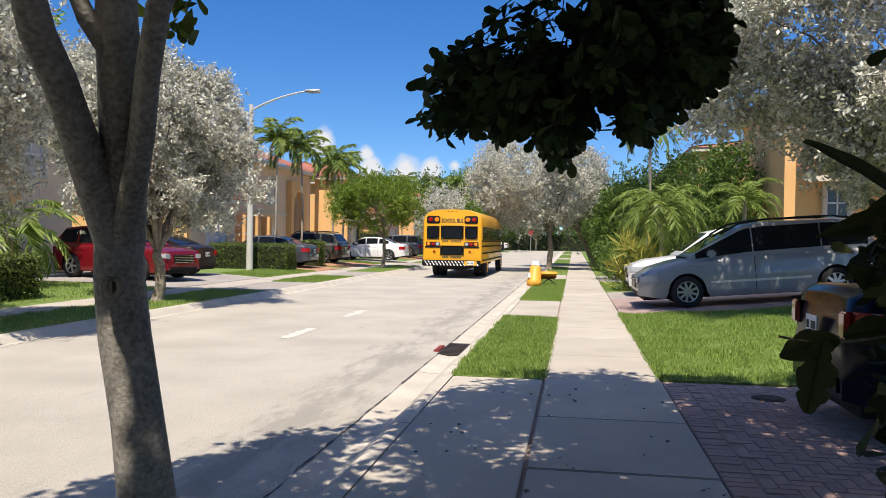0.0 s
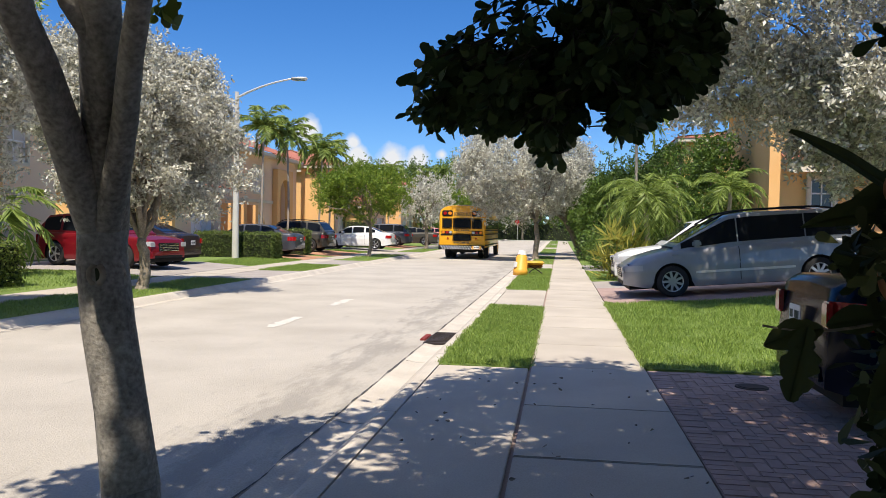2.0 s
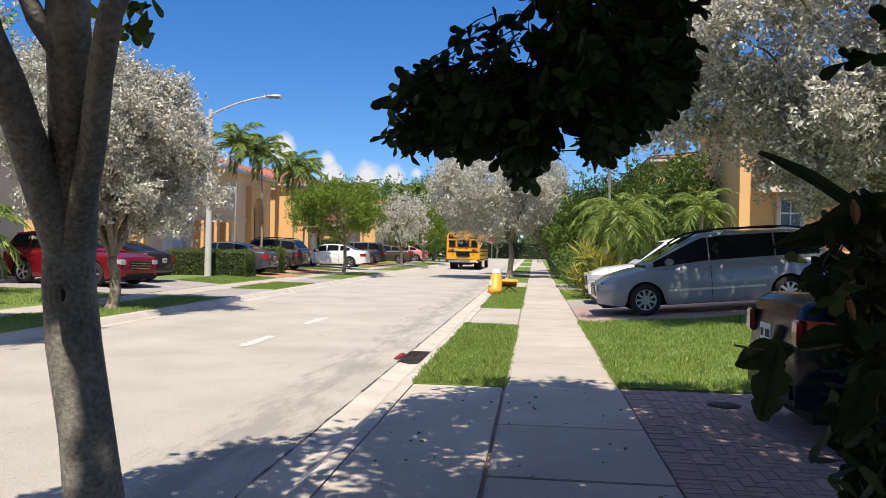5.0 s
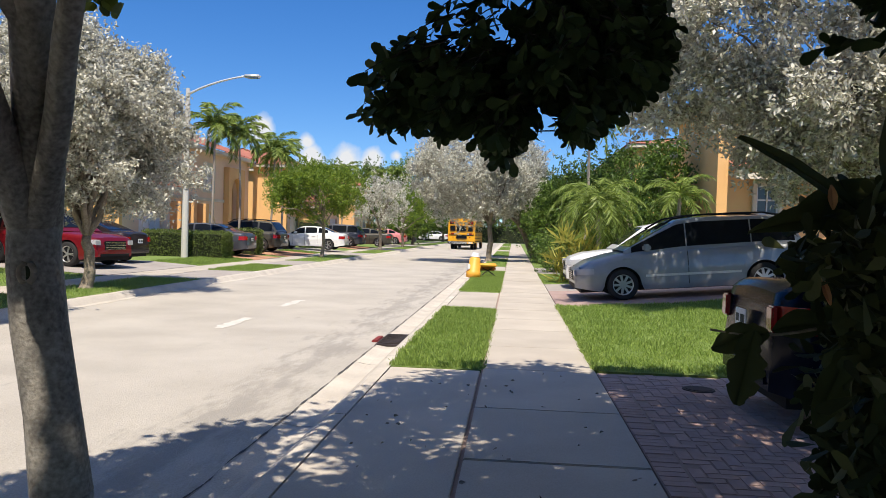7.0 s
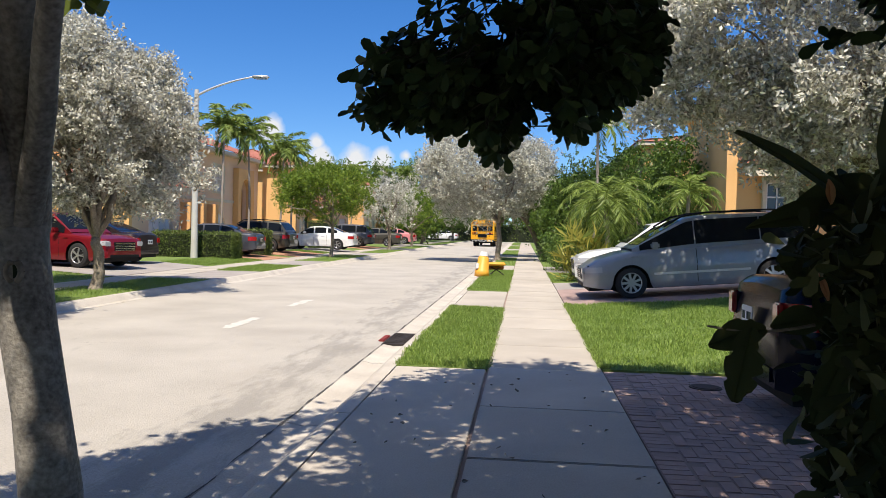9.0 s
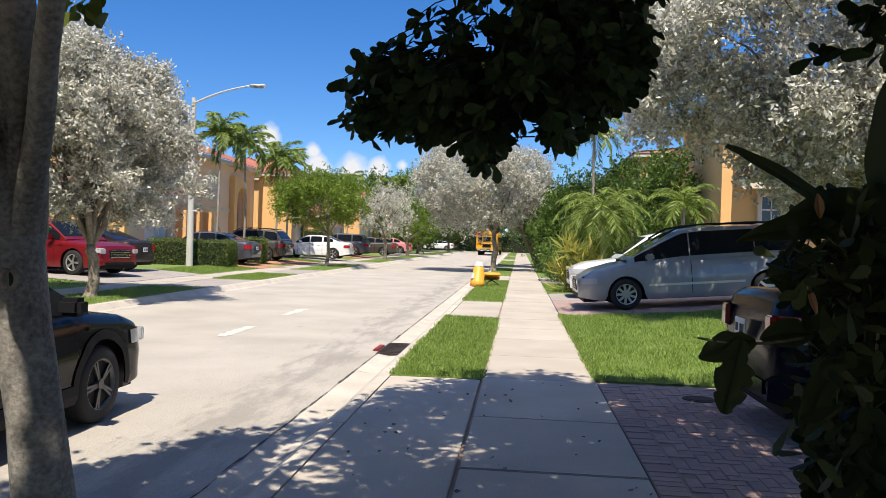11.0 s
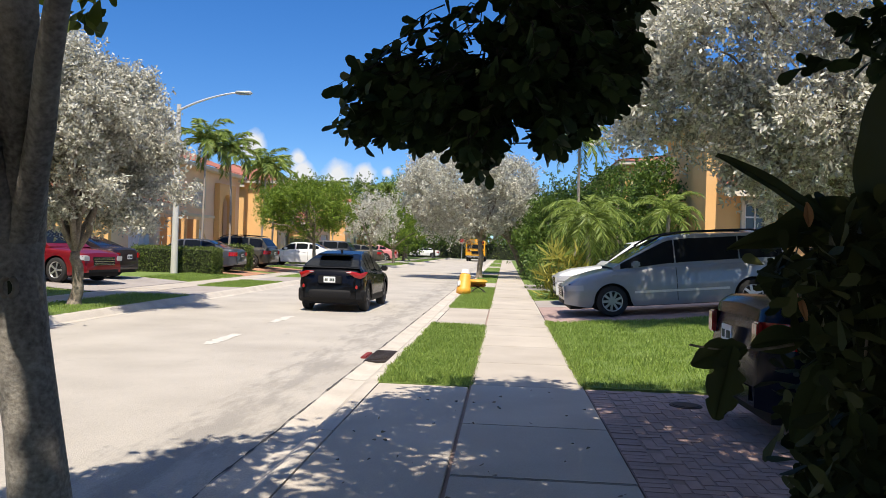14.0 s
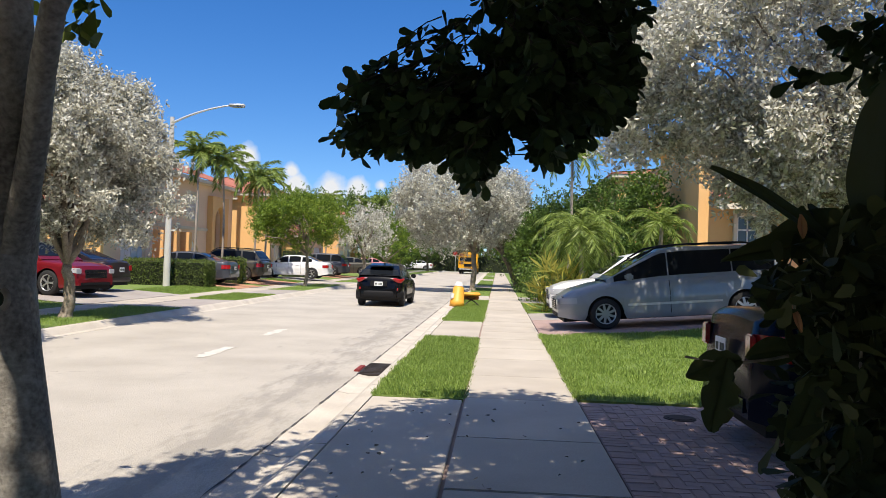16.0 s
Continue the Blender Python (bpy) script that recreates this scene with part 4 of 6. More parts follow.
def build_car(name, label, shape, paint_mat, m, side_glass, screen, back, category="car", group="parked cars", spokes=5, twin=True, cladding=False, rack=False, trim_strip=False, tail="plain", wheel_w=0.22, rim_mat="rim", keyed_wheels=False):
    s = shape
    car = thing(name, label, category, group, m)
    xs = sorted({*np.linspace(-s.L / 2, s.L / 2, 72).tolist(), *[a + d * (s.r + 0.055) for a in s.axles for d in (-1, -0.995, -0.9, 0.9, 0.995, 1)]})
    rows = []
    for x in xs:
        zb, zt = s.low(x), lerp_table(s.top, x)
        zs = [zb + (zt - zb) * u for u in (0, 0.06, 0.18, 0.32, 0.46, 0.56, 0.64, 0.76, 0.88, 0.95, 1.0)]
        left = [(x, s.half(x, z), z) for z in zs]
        wt = left[-1][1]
        mid = [(x, wt * f, zt + 0.03 * (1 - f * f)) for f in (0.8, 0.4, 0, -0.4, -0.8)]
        rows.append(left + mid + [(a, -b, c) for a, b, c in reversed(left)])
    body = sheet("body", rows)
    bm = bmesh.new()
    bm.from_mesh(body)
    bm.verts.ensure_lookup_table()
    k = len(rows[0])
    for base in (0, (len(rows) - 1) * k):
        bm.faces.new([bm.verts[base + j] for j in range(k)])
    b_ob = part("body", bm, paint_mat, car, smooth=True)
    b_ob.data.set_sharp_from_angle(angle=radians(38))
    part("underbody", boxed(-s.L / 2 + 0.12, s.L / 2 - 0.12, -s.W / 2 * 0.80, s.W / 2 * 0.80, 0.20, lerp_table(s.top, 0) * 0.72), M["black"], car)
    # cabin
    x0, x1 = s.cabin[0][0], s.cabin[-1][0]
    ts = (0, 0.2, 0.45, 0.70, 0.75, 0.80, 0.84, 0.88, 0.94, 1.0)
    cx = sorted({*np.linspace(x0, x1, 34).tolist(), *[a for a, _ in s.cabin]})
    crow = []
    for x in cx:
        l = [s.cab(x, t, 1) for t in ts]
        crow.append(l + [(a, -b, c) for a, b, c in reversed(l[:-1])])
    cab = link("cabin", sheet("cabin", crow), paint_mat, car, smooth=True)
    cab.data.set_sharp_from_angle(angle=radians(35))
    for sg in (-1, 1):
        for a, b in side_glass:
            n = 10
            link("side_window", sheet("side_window", car_patch(lambda x, u: s.cab(x, u, sg), [a + (b - a) * i / n for i in range(n + 1)], [0.10, 0.3, 0.5, 0.66], 0.008)), M["carglass"], cab, smooth=True)

    def over(x, u):
        return s.cab(x, 1 - 0.20 * abs(u) / 1.0, 1 if u >= 0 else -1)

    us = [-0.95, -0.7, -0.4, -0.1, 0, 0.1, 0.4, 0.7, 0.95]
    for nm, (a, b) in (("windscreen", screen), ("rear_window", back)):
        link(nm, sheet(nm, car_patch(over, [a + (b - a) * i / 8 for i in range(9)], us, 0.008)), M["carglass"], cab, smooth=True)
    # wheels
    for ax in s.axles:
        for sg in (-1, 1):
            wh = thing("wheel", m=pose(ax, sg * (s.W / 2 * 0.965 - wheel_w / 2), s.r))
            wh.parent = car
            spokes_rim(wh, s.r, wheel_w, spokes, twin, rim_mat, sg)
    flank = lambda sg: (lambda x, z: (x, sg * s.half(x, z), z))
    zt0 = lerp_table(s.top, 0)
    seams = [side_glass[-1][1] - 0.12] + [(a[1] + b[0]) / 2 for a, b in zip(side_glass, side_glass[1:])] + [side_glass[0][0] + 0.18]
    for sg in (-1, 1):
        for x in seams[:3]:
            if all(abs(x - a) > s.r + 0.07 for a in s.axles):
                link("door_seam", sheet("door_seam", car_patch(flank(sg), [x - 0.007, x + 0.007], np.linspace(s.sill + 0.09, zt0 - 0.04, 8), 0.004)), M["black"], b_ob)
        for x in seams[:2]:
            part("door_handle", boxed(x + 0.14, x + 0.32, sg * s.half(x, zt0 * 0.84) - 0.02, sg * s.half(x, zt0 * 0.84) + 0.025, zt0 * 0.84, zt0 * 0.84 + 0.035, 0.01), paint_mat, b_ob)
        mx = screen[0] - 0.35
        part("mirror", boxed(mx - 0.07, mx + 0.10, sg * (s.W / 2 + 0.03) - 0.10, sg * (s.W / 2 + 0.03) + 0.10, zt0 + 0.0, zt0 + 0.15, 0.035), paint_mat if not cladding else M["black"], car)
        if trim_strip:
            link("trim_strip", sheet("trim_strip", car_patch(flank(sg), np.linspace(s.axles[0] + s.r + 0.15, s.axles[1] - s.r - 0.15, 12), [0.50, 0.55], 0.012)), M["alu"], b_ob)
        if cladding:
            for ax in s.axles:
                R = s.r + 0.055
                ring = [[(ax + (R + q) * math.cos(a), sg * (s.half(ax + (R + q) * math.cos(a), s.r + (R + q) * math.sin(a)) + 0.012), s.r + (R + q) * math.sin(a)) for q in (0, 0.05, 0.085)] for a in np.linspace(-0.15, math.pi + 0.15, 20)]
                link("arch_trim", sheet("arch_trim", ring), M["black"], b_ob, smooth=True)
            link("sill_trim", sheet("sill_trim", car_patch(flank(sg), np.linspace(s.axles[0] + s.r + 0.06, s.axles[1] - s.r - 0.06, 12), [s.sill, s.sill + 0.08, s.sill + 0.16], 0.012)), M["black"], b_ob)
        if rack:
            pts = [Vector(s.cab(x, 0.86, sg)) + Vector((0, 0, 0.06)) for x in np.linspace(side_glass[0][0] + 0.2, side_glass[-1][0] + 0.6, 8)]
            link("roof_rail", tubes("roof_rail", [(pts, [0.022] * 8)], 6), M["black"], cab)
    # front: lamps, grille, plate mount; back: lamps, plate, bumper
    zf, zr = lerp_table(s.top, s.L / 2 - 0.12), lerp_table(s.top, -s.L / 2 + 0.06)
    for sg in (-1, 1):
        fx = np.linspace(s.L / 2 - 0.42, s.L / 2 - 0.02, 7)
        link("headlight", sheet("headlight", car_patch(flank(sg), fx, [zf * 0.80, zf * 0.88, zf * 0.96], 0.012)), M["lamp_clear"], car, smooth=True)
        part("headlight", boxed(s.L / 2 - 0.03, s.L / 2 + 0.012, sg * s.W * 0.36 - 0.13, sg * s.W * 0.36 + 0.08 * 1, zf * 0.78, zf * 0.94, 0.012), M["lamp_clear"], car)
        bx = np.linspace(-s.L / 2 + 0.015, -s.L / 2 + (0.32 if tail != "tall" else 0.12), 6)
        if tail == "none":
            continue
        lo, hi = (zr * 0.74, zr * 0.93) if tail != "tall" else (zr * 0.62, zr * 0.98)
        link("tail_light", sheet("tail_light", car_patch(flank(sg), bx, [lo, (lo + hi) / 2, hi], 0.014)), M["lamp_red"], car, smooth=True)
        part("tail_light", boxed(-s.L / 2 - 0.014, -s.L / 2 + 0.03, sg * s.W * 0.36 - 0.08, sg * s.W * 0.36 + 0.06, lo, hi, 0.014), M["lamp_red"], car)
    gr = part("grille", boxed(s.L / 2 - 0.02, s.L / 2 + 0.014, -s.W * 0.24, s.W * 0.24, zf * 0.60, zf * 0.92, 0.015), M["black"], car)
    for k in range(5):
        part("grille_bar", boxed(s.L / 2 + 0.012, s.L / 2 + 0.022, -s.W * 0.22, s.W * 0.22, zf * (0.63 + 0.06 * k), zf * (0.645 + 0.06 * k)), M["chrome"], gr)
    part("bumper_intake", boxed(s.L / 2 - 0.03, s.L / 2 + 0.01, -s.W * 0.33, s.W * 0.33, 0.30, 0.42, 0.02), M["black"], car)
    if cladding:
        lip = [[(-s.L / 2 - bulge + 0.26 * abs(y / (s.W / 2)) ** 4, y, z) for z, bulge in ((0.24, -0.12), (0.30, 0.0), (0.40, 0.035), (0.50, 0.04), (0.555, 0.03), (0.585, -0.03))] for y in np.linspace(-s.W / 2 + 0.02, s.W / 2 - 0.02, 25)]
        link("rear_bumper", sheet("rear_bumper", lip), M["black"], car, smooth=True)
    else:
        part("rear_bumper", boxed(-s.L / 2 - 0.02, -s.L / 2 + 0.06, -s.W * 0.345, s.W * 0.345, 0.33, 0.50, 0.03), paint_mat, car)
    if cladding:
        for sg in (-1, 1):
            link("bumper_corner", sheet("bumper_corner", car_patch(flank(sg), np.linspace(-s.L / 2 + 0.01, s.axles[0] - s.r - 0.08, 6), [0.34, 0.42, 0.52], 0.012)), M["black"], car, smooth=True)
    pl = plate_bars(car)
    pl.matrix_basis = pose(-s.L / 2 - 0.03 if zr > 0.9 else -s.L / 2 - 0.02, 0, zr * 0.78)
    return car


SUV = CarShape(4.75, 1.88, [(-2.38, 0.62), (-2.34, 0.98), (-2.2, 1.08), (0.6, 1.02), (1.0, 1.02), (1.9, 0.96), (2.25, 0.86), (2.375, 0.66)], [(-2.25, 1.10), (-1.85, 1.60), (-1.2, 1.66), (-0.1, 1.67), (0.25, 1.62), (1.1, 1.05)], (-1.40, 1.42), 0.37)
SEDAN = CarShape(4.70, 1.80, [(-2.35, 0.60), (-2.31, 0.93), (-2.15, 1.02), (-1.5, 1.05), (0.6, 0.95), (1.0, 0.96), (1.9, 0.86), (2.25, 0.76), (2.35, 0.58)], [(-1.75, 1.06), (-0.95, 1.39), (-0.4, 1.45), (0.15, 1.44), (0.4, 1.40), (1.1, 0.97)], (-1.38, 1.38), 0.33)
VAN = CarShape(5.08, 1.96, [(-2.54, 0.60), (-2.50, 1.02), (-2.4, 1.10), (0.8, 1.05), (1.2, 1.06), (1.7, 1.0), (2.2, 0.88), (2.45, 0.74), (2.54, 0.58)], [(-2.42, 1.12), (-2.2, 1.62), (-1.6, 1.74), (-0.2, 1.76), (0.25, 1.72), (1.45, 1.09)], (-1.55, 1.50), 0.345)
CROSS = CarShape(4.36, 1.75, [(-2.18, 0.66), (-2.14, 0.98), (-2.02, 1.10), (-1.6, 1.12), (-0.4, 1.02), (0.6, 0.98), (0.95, 1.00), (1.7, 0.92), (2.05, 0.82), (2.18, 0.62)], [(-2.08, 1.12), (-1.62, 1.34), (-1.15, 1.48), (-0.5, 1.555), (0.05, 1.55), (0.3, 1.50), (1.15, 1.01)], (-1.38, 1.26), 0.345, sill=0.25, roof_w=0.64)

SALOON = CarShape(4.75, 1.82, [(-2.375, 0.66), (-2.35, 1.04), (-2.2, 1.14), (-1.5, 1.14), (0.6, 1.0), (1.0, 1.0), (1.9, 0.90), (2.25, 0.80), (2.375, 0.6)], [(-1.75, 1.14), (-0.95, 1.46), (-0.4, 1.52), (0.15, 1.51), (0.4, 1.47), (1.1, 1.02)], (-1.38, 1.40), 0.34)
suv_g = [(-1.95, -1.25), (-1.15, -0.15), (-0.05, 0.85)]
sed_g = [(-1.35, -0.75), (-0.65, 0.05), (0.13, 0.95)]
van_g = [(-2.25, -1.34), (-1.31, 0.06), (0.09, 1.28)]
Z = YARD_Z
build_car("suv", "candy red sport utility car parked nose to the street", SUV, M["p_red"], pose(-14.25, 23.5, Z, 0, 0, -14), suv_g, (0.95, 0.3), (-2.18, -1.90), tail="tall")
build_car("sedan", "black cherry sedan parked nose to the house", SEDAN, M["p_maroon"], pose(-15.0, 26.0, Z, 0, 0, 178), sed_g, (1.0, 0.45), (-1.65, -1.0))
build_car("sedan", "steel grey sedan parked behind a hedge", SEDAN, M["p_grey"], pose(-14.3, 35.4, Z, 0, 0, 180), sed_g, (1.0, 0.45), (-1.65, -1.0))
build_car("suv", "olive grey sport utility car in a paved driveway", SUV, M["p_olive"], pose(-14.6, 41.6, Z, 0, 0, 178), suv_g, (0.95, 0.3), (-2.18, -1.90), rack=True)
build_car("sedan", "white sedan parked in a driveway", SEDAN, M["p_white"], pose(-12.7, 48.6, Z, 0, 0, 180), sed_g, (1.0, 0.45), (-1.65, -1.0))
build_car("suv", "dark grey car parked under street trees", SUV, M["p_grey"], pose(-13.5, 58.5, Z, 0, 0, 180), suv_g, (0.95, 0.3), (-2.18, -1.90))
build_car("sedan", "grey sedan further down the street", SEDAN, M["p_olive"], pose(-12.0, 62.5, Z, 0, 0, 180), sed_g, (1.0, 0.45), (-1.65, -1.0))
build_car("sedan", "faded red sedan further down the street", SEDAN, M["p_pink"], pose(-12.4, 74.0, Z, 0, 0, 180), sed_g, (1.0, 0.45), (-1.65, -1.0))
build_car("minivan", "silver minivan with roof rails on a paved driveway", VAN, M["p_silver"], pose(3.95, 18.75, 0.212, 0, 4.87, 181), van_g, (1.3, 0.35), (-2.36, -2.2), rack=True, trim_strip=True, spokes=9, twin=False)
build_car("suv", "white sport utility car parked beside a minivan", SUV, M["p_white"], pose(3.85, 22.3, 0.204, 0, 4.87, 180), suv_g, (0.95, 0.3), (-2.18, -1.90))
build_car("sedan", "midnight blue sedan with red tail lights under trees", SALOON, M["p_blue"], pose(4.38, 7.05, 0.004, 0, 0, 0), sed_g, (1.0, 0.45), (-1.65, -1.0))
build_car("sedan", "dark car parked far along the sidewalk", SEDAN, M["p_maroon"], pose(4.2, 71, 0.012, 0, 0, 180), sed_g, (1.0, 0.45), (-1.65, -1.0))
build_car("sedan", "white car parked across the far junction", SEDAN, M["p_white"], pose(-12.5, 123.5, 0.0, 0, 0, 175), sed_g, (1.0, 0.45), (-1.65, -1.0))
crossover = build_car("crossover", "glossy black crossover driving away down the street", CROSS, M["p_black"], pose(-4.2, 5.2, ROAD_Z, 0, 0, 90), [(-1.25, -0.85), (-0.75, 0.0), (0.08, 0.98)], (1.02, 0.38), (-2.02, -1.25), group="moving vehicles", cladding=True, spokes=5, tail="none", rim_mat="darkrim")
for sg in (-1, 1):
    bm = bmesh.new()
    arc = [(-2.19, 0.40, 1.01, 1.03), (-2.195, 0.50, 0.975, 1.045), (-2.175, 0.61, 0.90, 1.04), (-2.09, 0.76, 0.855, 0.995), (-1.93, 0.845, 0.91, 1.035), (-1.70, 0.868, 1.0, 1.035)]
    ring = []
    for x, y, lo, hi in arc:
        ring.append([bm.verts.new((x + dx, sg * (y + dy), z)) for z, dx, dy in ((lo, 0, 0.0), ((lo + hi) / 2, -0.03, 0.02), (hi, 0, 0.0))])
    for a, b in zip(ring, ring[1:]):
        for k in range(2):
            bm.faces.new((a[k], b[k], b[k + 1], a[k + 1]))
    part("tail_light", bm, M["lamp_red"], crossover, smooth=True)
    part("lamp_glint", boxed(-2.232, -2.20, sg * 0.47 - 0.05, sg * 0.47 + 0.05, 1.0, 1.03, 0.008), M["lamp_clear"], crossover)
    part("reflector", boxed(-2.185, -2.10, sg * 0.68 - 0.025, sg * 0.68 + 0.025, 0.60, 0.70, 0.015), M["lamp_red"], crossover)
crossover.scale = (0.93, 0.93, 0.93)
part("rear_spoiler", boxed(-1.80, -1.35, -0.43, 0.43, 1.425, 1.46, 0.018), M["p_black"], crossover)
part("roof_aerial", boxed(-0.95, -0.80, -0.02, 0.02, 1.50, 1.58, 0.015), M["black"], crossover)
part("tail_panel", boxed(-2.225, -2.15, -0.30, 0.30, 0.72, 0.93, 0.02), M["black"], crossover)
for c in crossover.children:
    if c.name.startswith("number_plate"):
        c.matrix_basis = pose(-2.232, 0, 0.825)


def writing(text, size, material, parent, m, extrude=0.004):
    cu = bpy.data.curves.new("lettering", "FONT")
    cu.body, cu.size, cu.align_x, cu.extrude, cu.offset = text, size, "CENTER", extrude, 0.004
    cu.materials.append(material)
    ob = new("lettering", cu)
    ob.parent, ob.matrix_basis = parent, m
    return ob


def school_bus():
    """Yellow school bus, rear face at x = 0, ahead along +x."""
    t = thing("school_bus", "yellow school bus with black rails driving away", "bus", "moving vehicles", pose(-5, 32, ROAD_Z, 0, 0, 90))
    W, L = 1.22, 9.6

    def ring(x, k=1.0):
        pts = [(-W, 0.62), (-W, 1.2), (-W, 2.45)]
        for a in np.linspace(0, math.pi, 15):
            pts.append((-W * math.copysign(abs(math.cos(a)) ** 0.55, math.cos(a)), 2.45 + 0.66 * math.sin(a) ** 0.8))
        pts += [(W, 2.45), (W, 1.2), (W, 0.62)]
        return [(x, -y * k, 0.62 + (z - 0.62) * (0.97 + 0.03 * k) - (1 - k) * 0.2) for y, z in pts]

    rows = [ring(0.0, 0.93), ring(0.03, 0.97), ring(0.10, 1.0), ring(3, 1), ring(6, 1), ring(8.6, 1), ring(8.75, 0.98)]
    bm = bmesh.new()
    bm.from_mesh(sheet("body", rows))
    bm.verts.ensure_lookup_table()
    k = len(rows[0])
    bm.faces.new([bm.verts[j] for j in range(k)])
    bm.faces.new([bm.verts[(len(rows) - 1) * k + j] for j in range(k)])
    body = part("body", bm, M["busyellow"], t, smooth=True)
    body.data.set_sharp_from_angle(angle=radians(35))
    part("hood", boxed(8.7, 10.3, -0.85, 0.85, 0.62, 1.65, 0.12), M["busyellow"], t)
    roof_rows = [[(x, W * 0.86 * math.cos(a), 2.78 + 0.375 * math.sin(a)) for a in np.linspace(0.25, math.pi - 0.25, 11)] for x in (0.6, 4, 8.5)]
    link("roof_panel", sheet("roof_panel", roof_rows), M["busroof"], t, "pale roof panel", True)
    # rear face
    for y0, y1, z0, z1 in ((-1.02, -0.56, 1.76, 2.30), (-0.44, 0.44, 1.76, 2.32), (0.56, 1.02, 1.76, 2.30), (-0.46, 0.46, 1.02, 1.40)):
        w = part("rear_window", boxed(-0.022, 0.03, y0, y1, z0, z1, 0.03), M["carglass"], t)
        bm = bmesh.new()
        for a in ((y0 - 0.03, y0, z0 - 0.03, z1 + 0.03), (y1, y1 + 0.03, z0 - 0.03, z1 + 0.03), (y0, y1, z0 - 0.03, z0), (y0, y1, z1, z1 + 0.03)):
            box(bm, -0.030, 0.0, *a)
        part("window_frame", bm, M["black"], w)
    for sg in (-1, 1):
        h = part("warning_light_box", boxed(-0.035, 0.02, min(sg * 0.50, sg * 1.06), max(sg * 0.50, sg * 1.06), 2.45, 2.80, 0.04), M["black"], t)
        for y, mm in ((0.64, "lamp_amber"), (0.90, "lamp_red")):
            part("warning_light", cyl(bmesh.new(), (-0.034, sg * y, 2.63), (-1, 0, 0), 0.10, 0.085, 0.03, 20), M[mm], h)
        for y, mm in ((0.60, "lamp_clear"), (0.78, "lamp_red"), (0.98, "lamp_amber")):
            part("tail_light", cyl(bmesh.new(), (0.0, sg * y, 1.50), (-1, 0, 0), 0.085, 0.07, 0.045, 18), M[mm], t)
        part("reflector", cyl(bmesh.new(), (0.0, sg * 0.74, 1.16), (-1, 0, 0), 0.06, 0.06, 0.035, 4), M["lamp_red"], t)
        part("side_rail", boxed(-0.018, 0.02, min(sg * 0.50, sg * 1.12), max(sg * 0.50, sg * 1.12), 1.32, 1.40), M["black"], t)
    for k2 in (-0.16, 0, 0.16):
        part("marker_light", boxed(-0.0, 0.10, k2 - 0.035, k2 + 0.035, 2.97, 3.03, 0.01), M["lamp_red"], t)
    writing("SCHOOL BUS", 0.24, M["ink"], t, pose(-0.012, 0, 2.285, 90, 0, -90) @ Matrix.Diagonal((0.62, 0.95, 1, 1)))
    for z, n, h in ((1.59, 9, 0.09), (0.86, 12, 0.07)):
        for q in range(n):
            if q != n // 3:
                part("lettering_bar", boxed(-0.014, 0.012, 0.40 - 0.80 * q / n - 0.05, 0.40 - 0.80 * q / n, z, z + h), M["ink"], t)
    bp = part("bumper", boxed(-0.26, -0.02, -1.20, 1.20, 0.50, 0.76, 0.03), M["black"], t)
    for q in range(32):
        bm = bmesh.new()
        y, z0 = -1.14 + 0.138 * (q // 2), 0.53 + 0.11 * (q % 2)
        vs = [bm.verts.new((-0.264, yy, zz)) for yy, zz in ((y + 0.07 * (q % 2), z0), (y + 0.05 + 0.07 * (q % 2), z0), (y + 0.10 + 0.07 * (q % 2), z0 + 0.085), (y + 0.05 + 0.07 * (q % 2), z0 + 0.085))]
        bm.faces.new(vs)
        part("stripe", bm, M["plate"], bp)
    pl = plate_bars(t)
    pl.matrix_basis = pose(-0.27, -0.80, 0.64)
    part("plate_panel", boxed(-0.268, -0.262, -1.05, -0.55, 0.54, 0.73), M["busyellow"], t)
    # flanks: windows, rails
    for sg in (-1, 1):
        for q in range(11):
            x = 0.35 + q * 0.74
            w = part("side_window", boxed(x, x + 0.62, min(sg * (W - 0.02), sg * (W + 0.008)), max(sg * (W - 0.02), sg * (W + 0.008)), 1.72, 2.32, 0.006), M["carglass"], t)
            bm = bmesh.new()
            box(bm, x, x + 0.62, min(sg * W, sg * (W + 0.02)), max(sg * W, sg * (W + 0.02)), 2.0, 2.03)
            part("window_bar", bm, M["black"], w)
        for z in (0.72, 1.05, 1.38, 1.62):
            part("rub_rail", boxed(0.08, 8.6, min(sg * W, sg * (W + 0.025)), max(sg * W, sg * (W + 0.025)), z, z + 0.07, 0.008), M["black"], t)
    part("frame", boxed(0.2, 10.0, -0.55, 0.55, 0.35, 0.66), M["black"], t)
    wheels = []
    for ax, tw in ((2.55, 1), (9.0, 0)):
        for sg in (-1, 1):
            for d in ((0.0, 0.30) if tw else (0.0,)):
                wh = thing("wheel", m=pose(ax, sg * (1.06 - d), 0.49))
                wh.parent = t
                spokes_rim(wh, 0.49, 0.26, 6, False, "busyellow", sg)
    for sg in (-1, 1):
        part("lamp_backing", boxed(-0.016, 0.02, min(sg * 0.50, sg * 1.09), max(sg * 0.50, sg * 1.09), 1.41, 1.60, 0.02), M["black"], t)
    # settle the body's height
    for o in t.children_recursive:
        if o.type == "MESH" and not o.parent.name.startswith("wheel") and not o.name.startswith(("number_plate", "bar")):
            for v in o.data.vertices:
                if v.co.z > 0.62:
                    v.co.z = 0.62 + (v.co.z - 0.62) * 0.885
    return t


bus = school_bus()


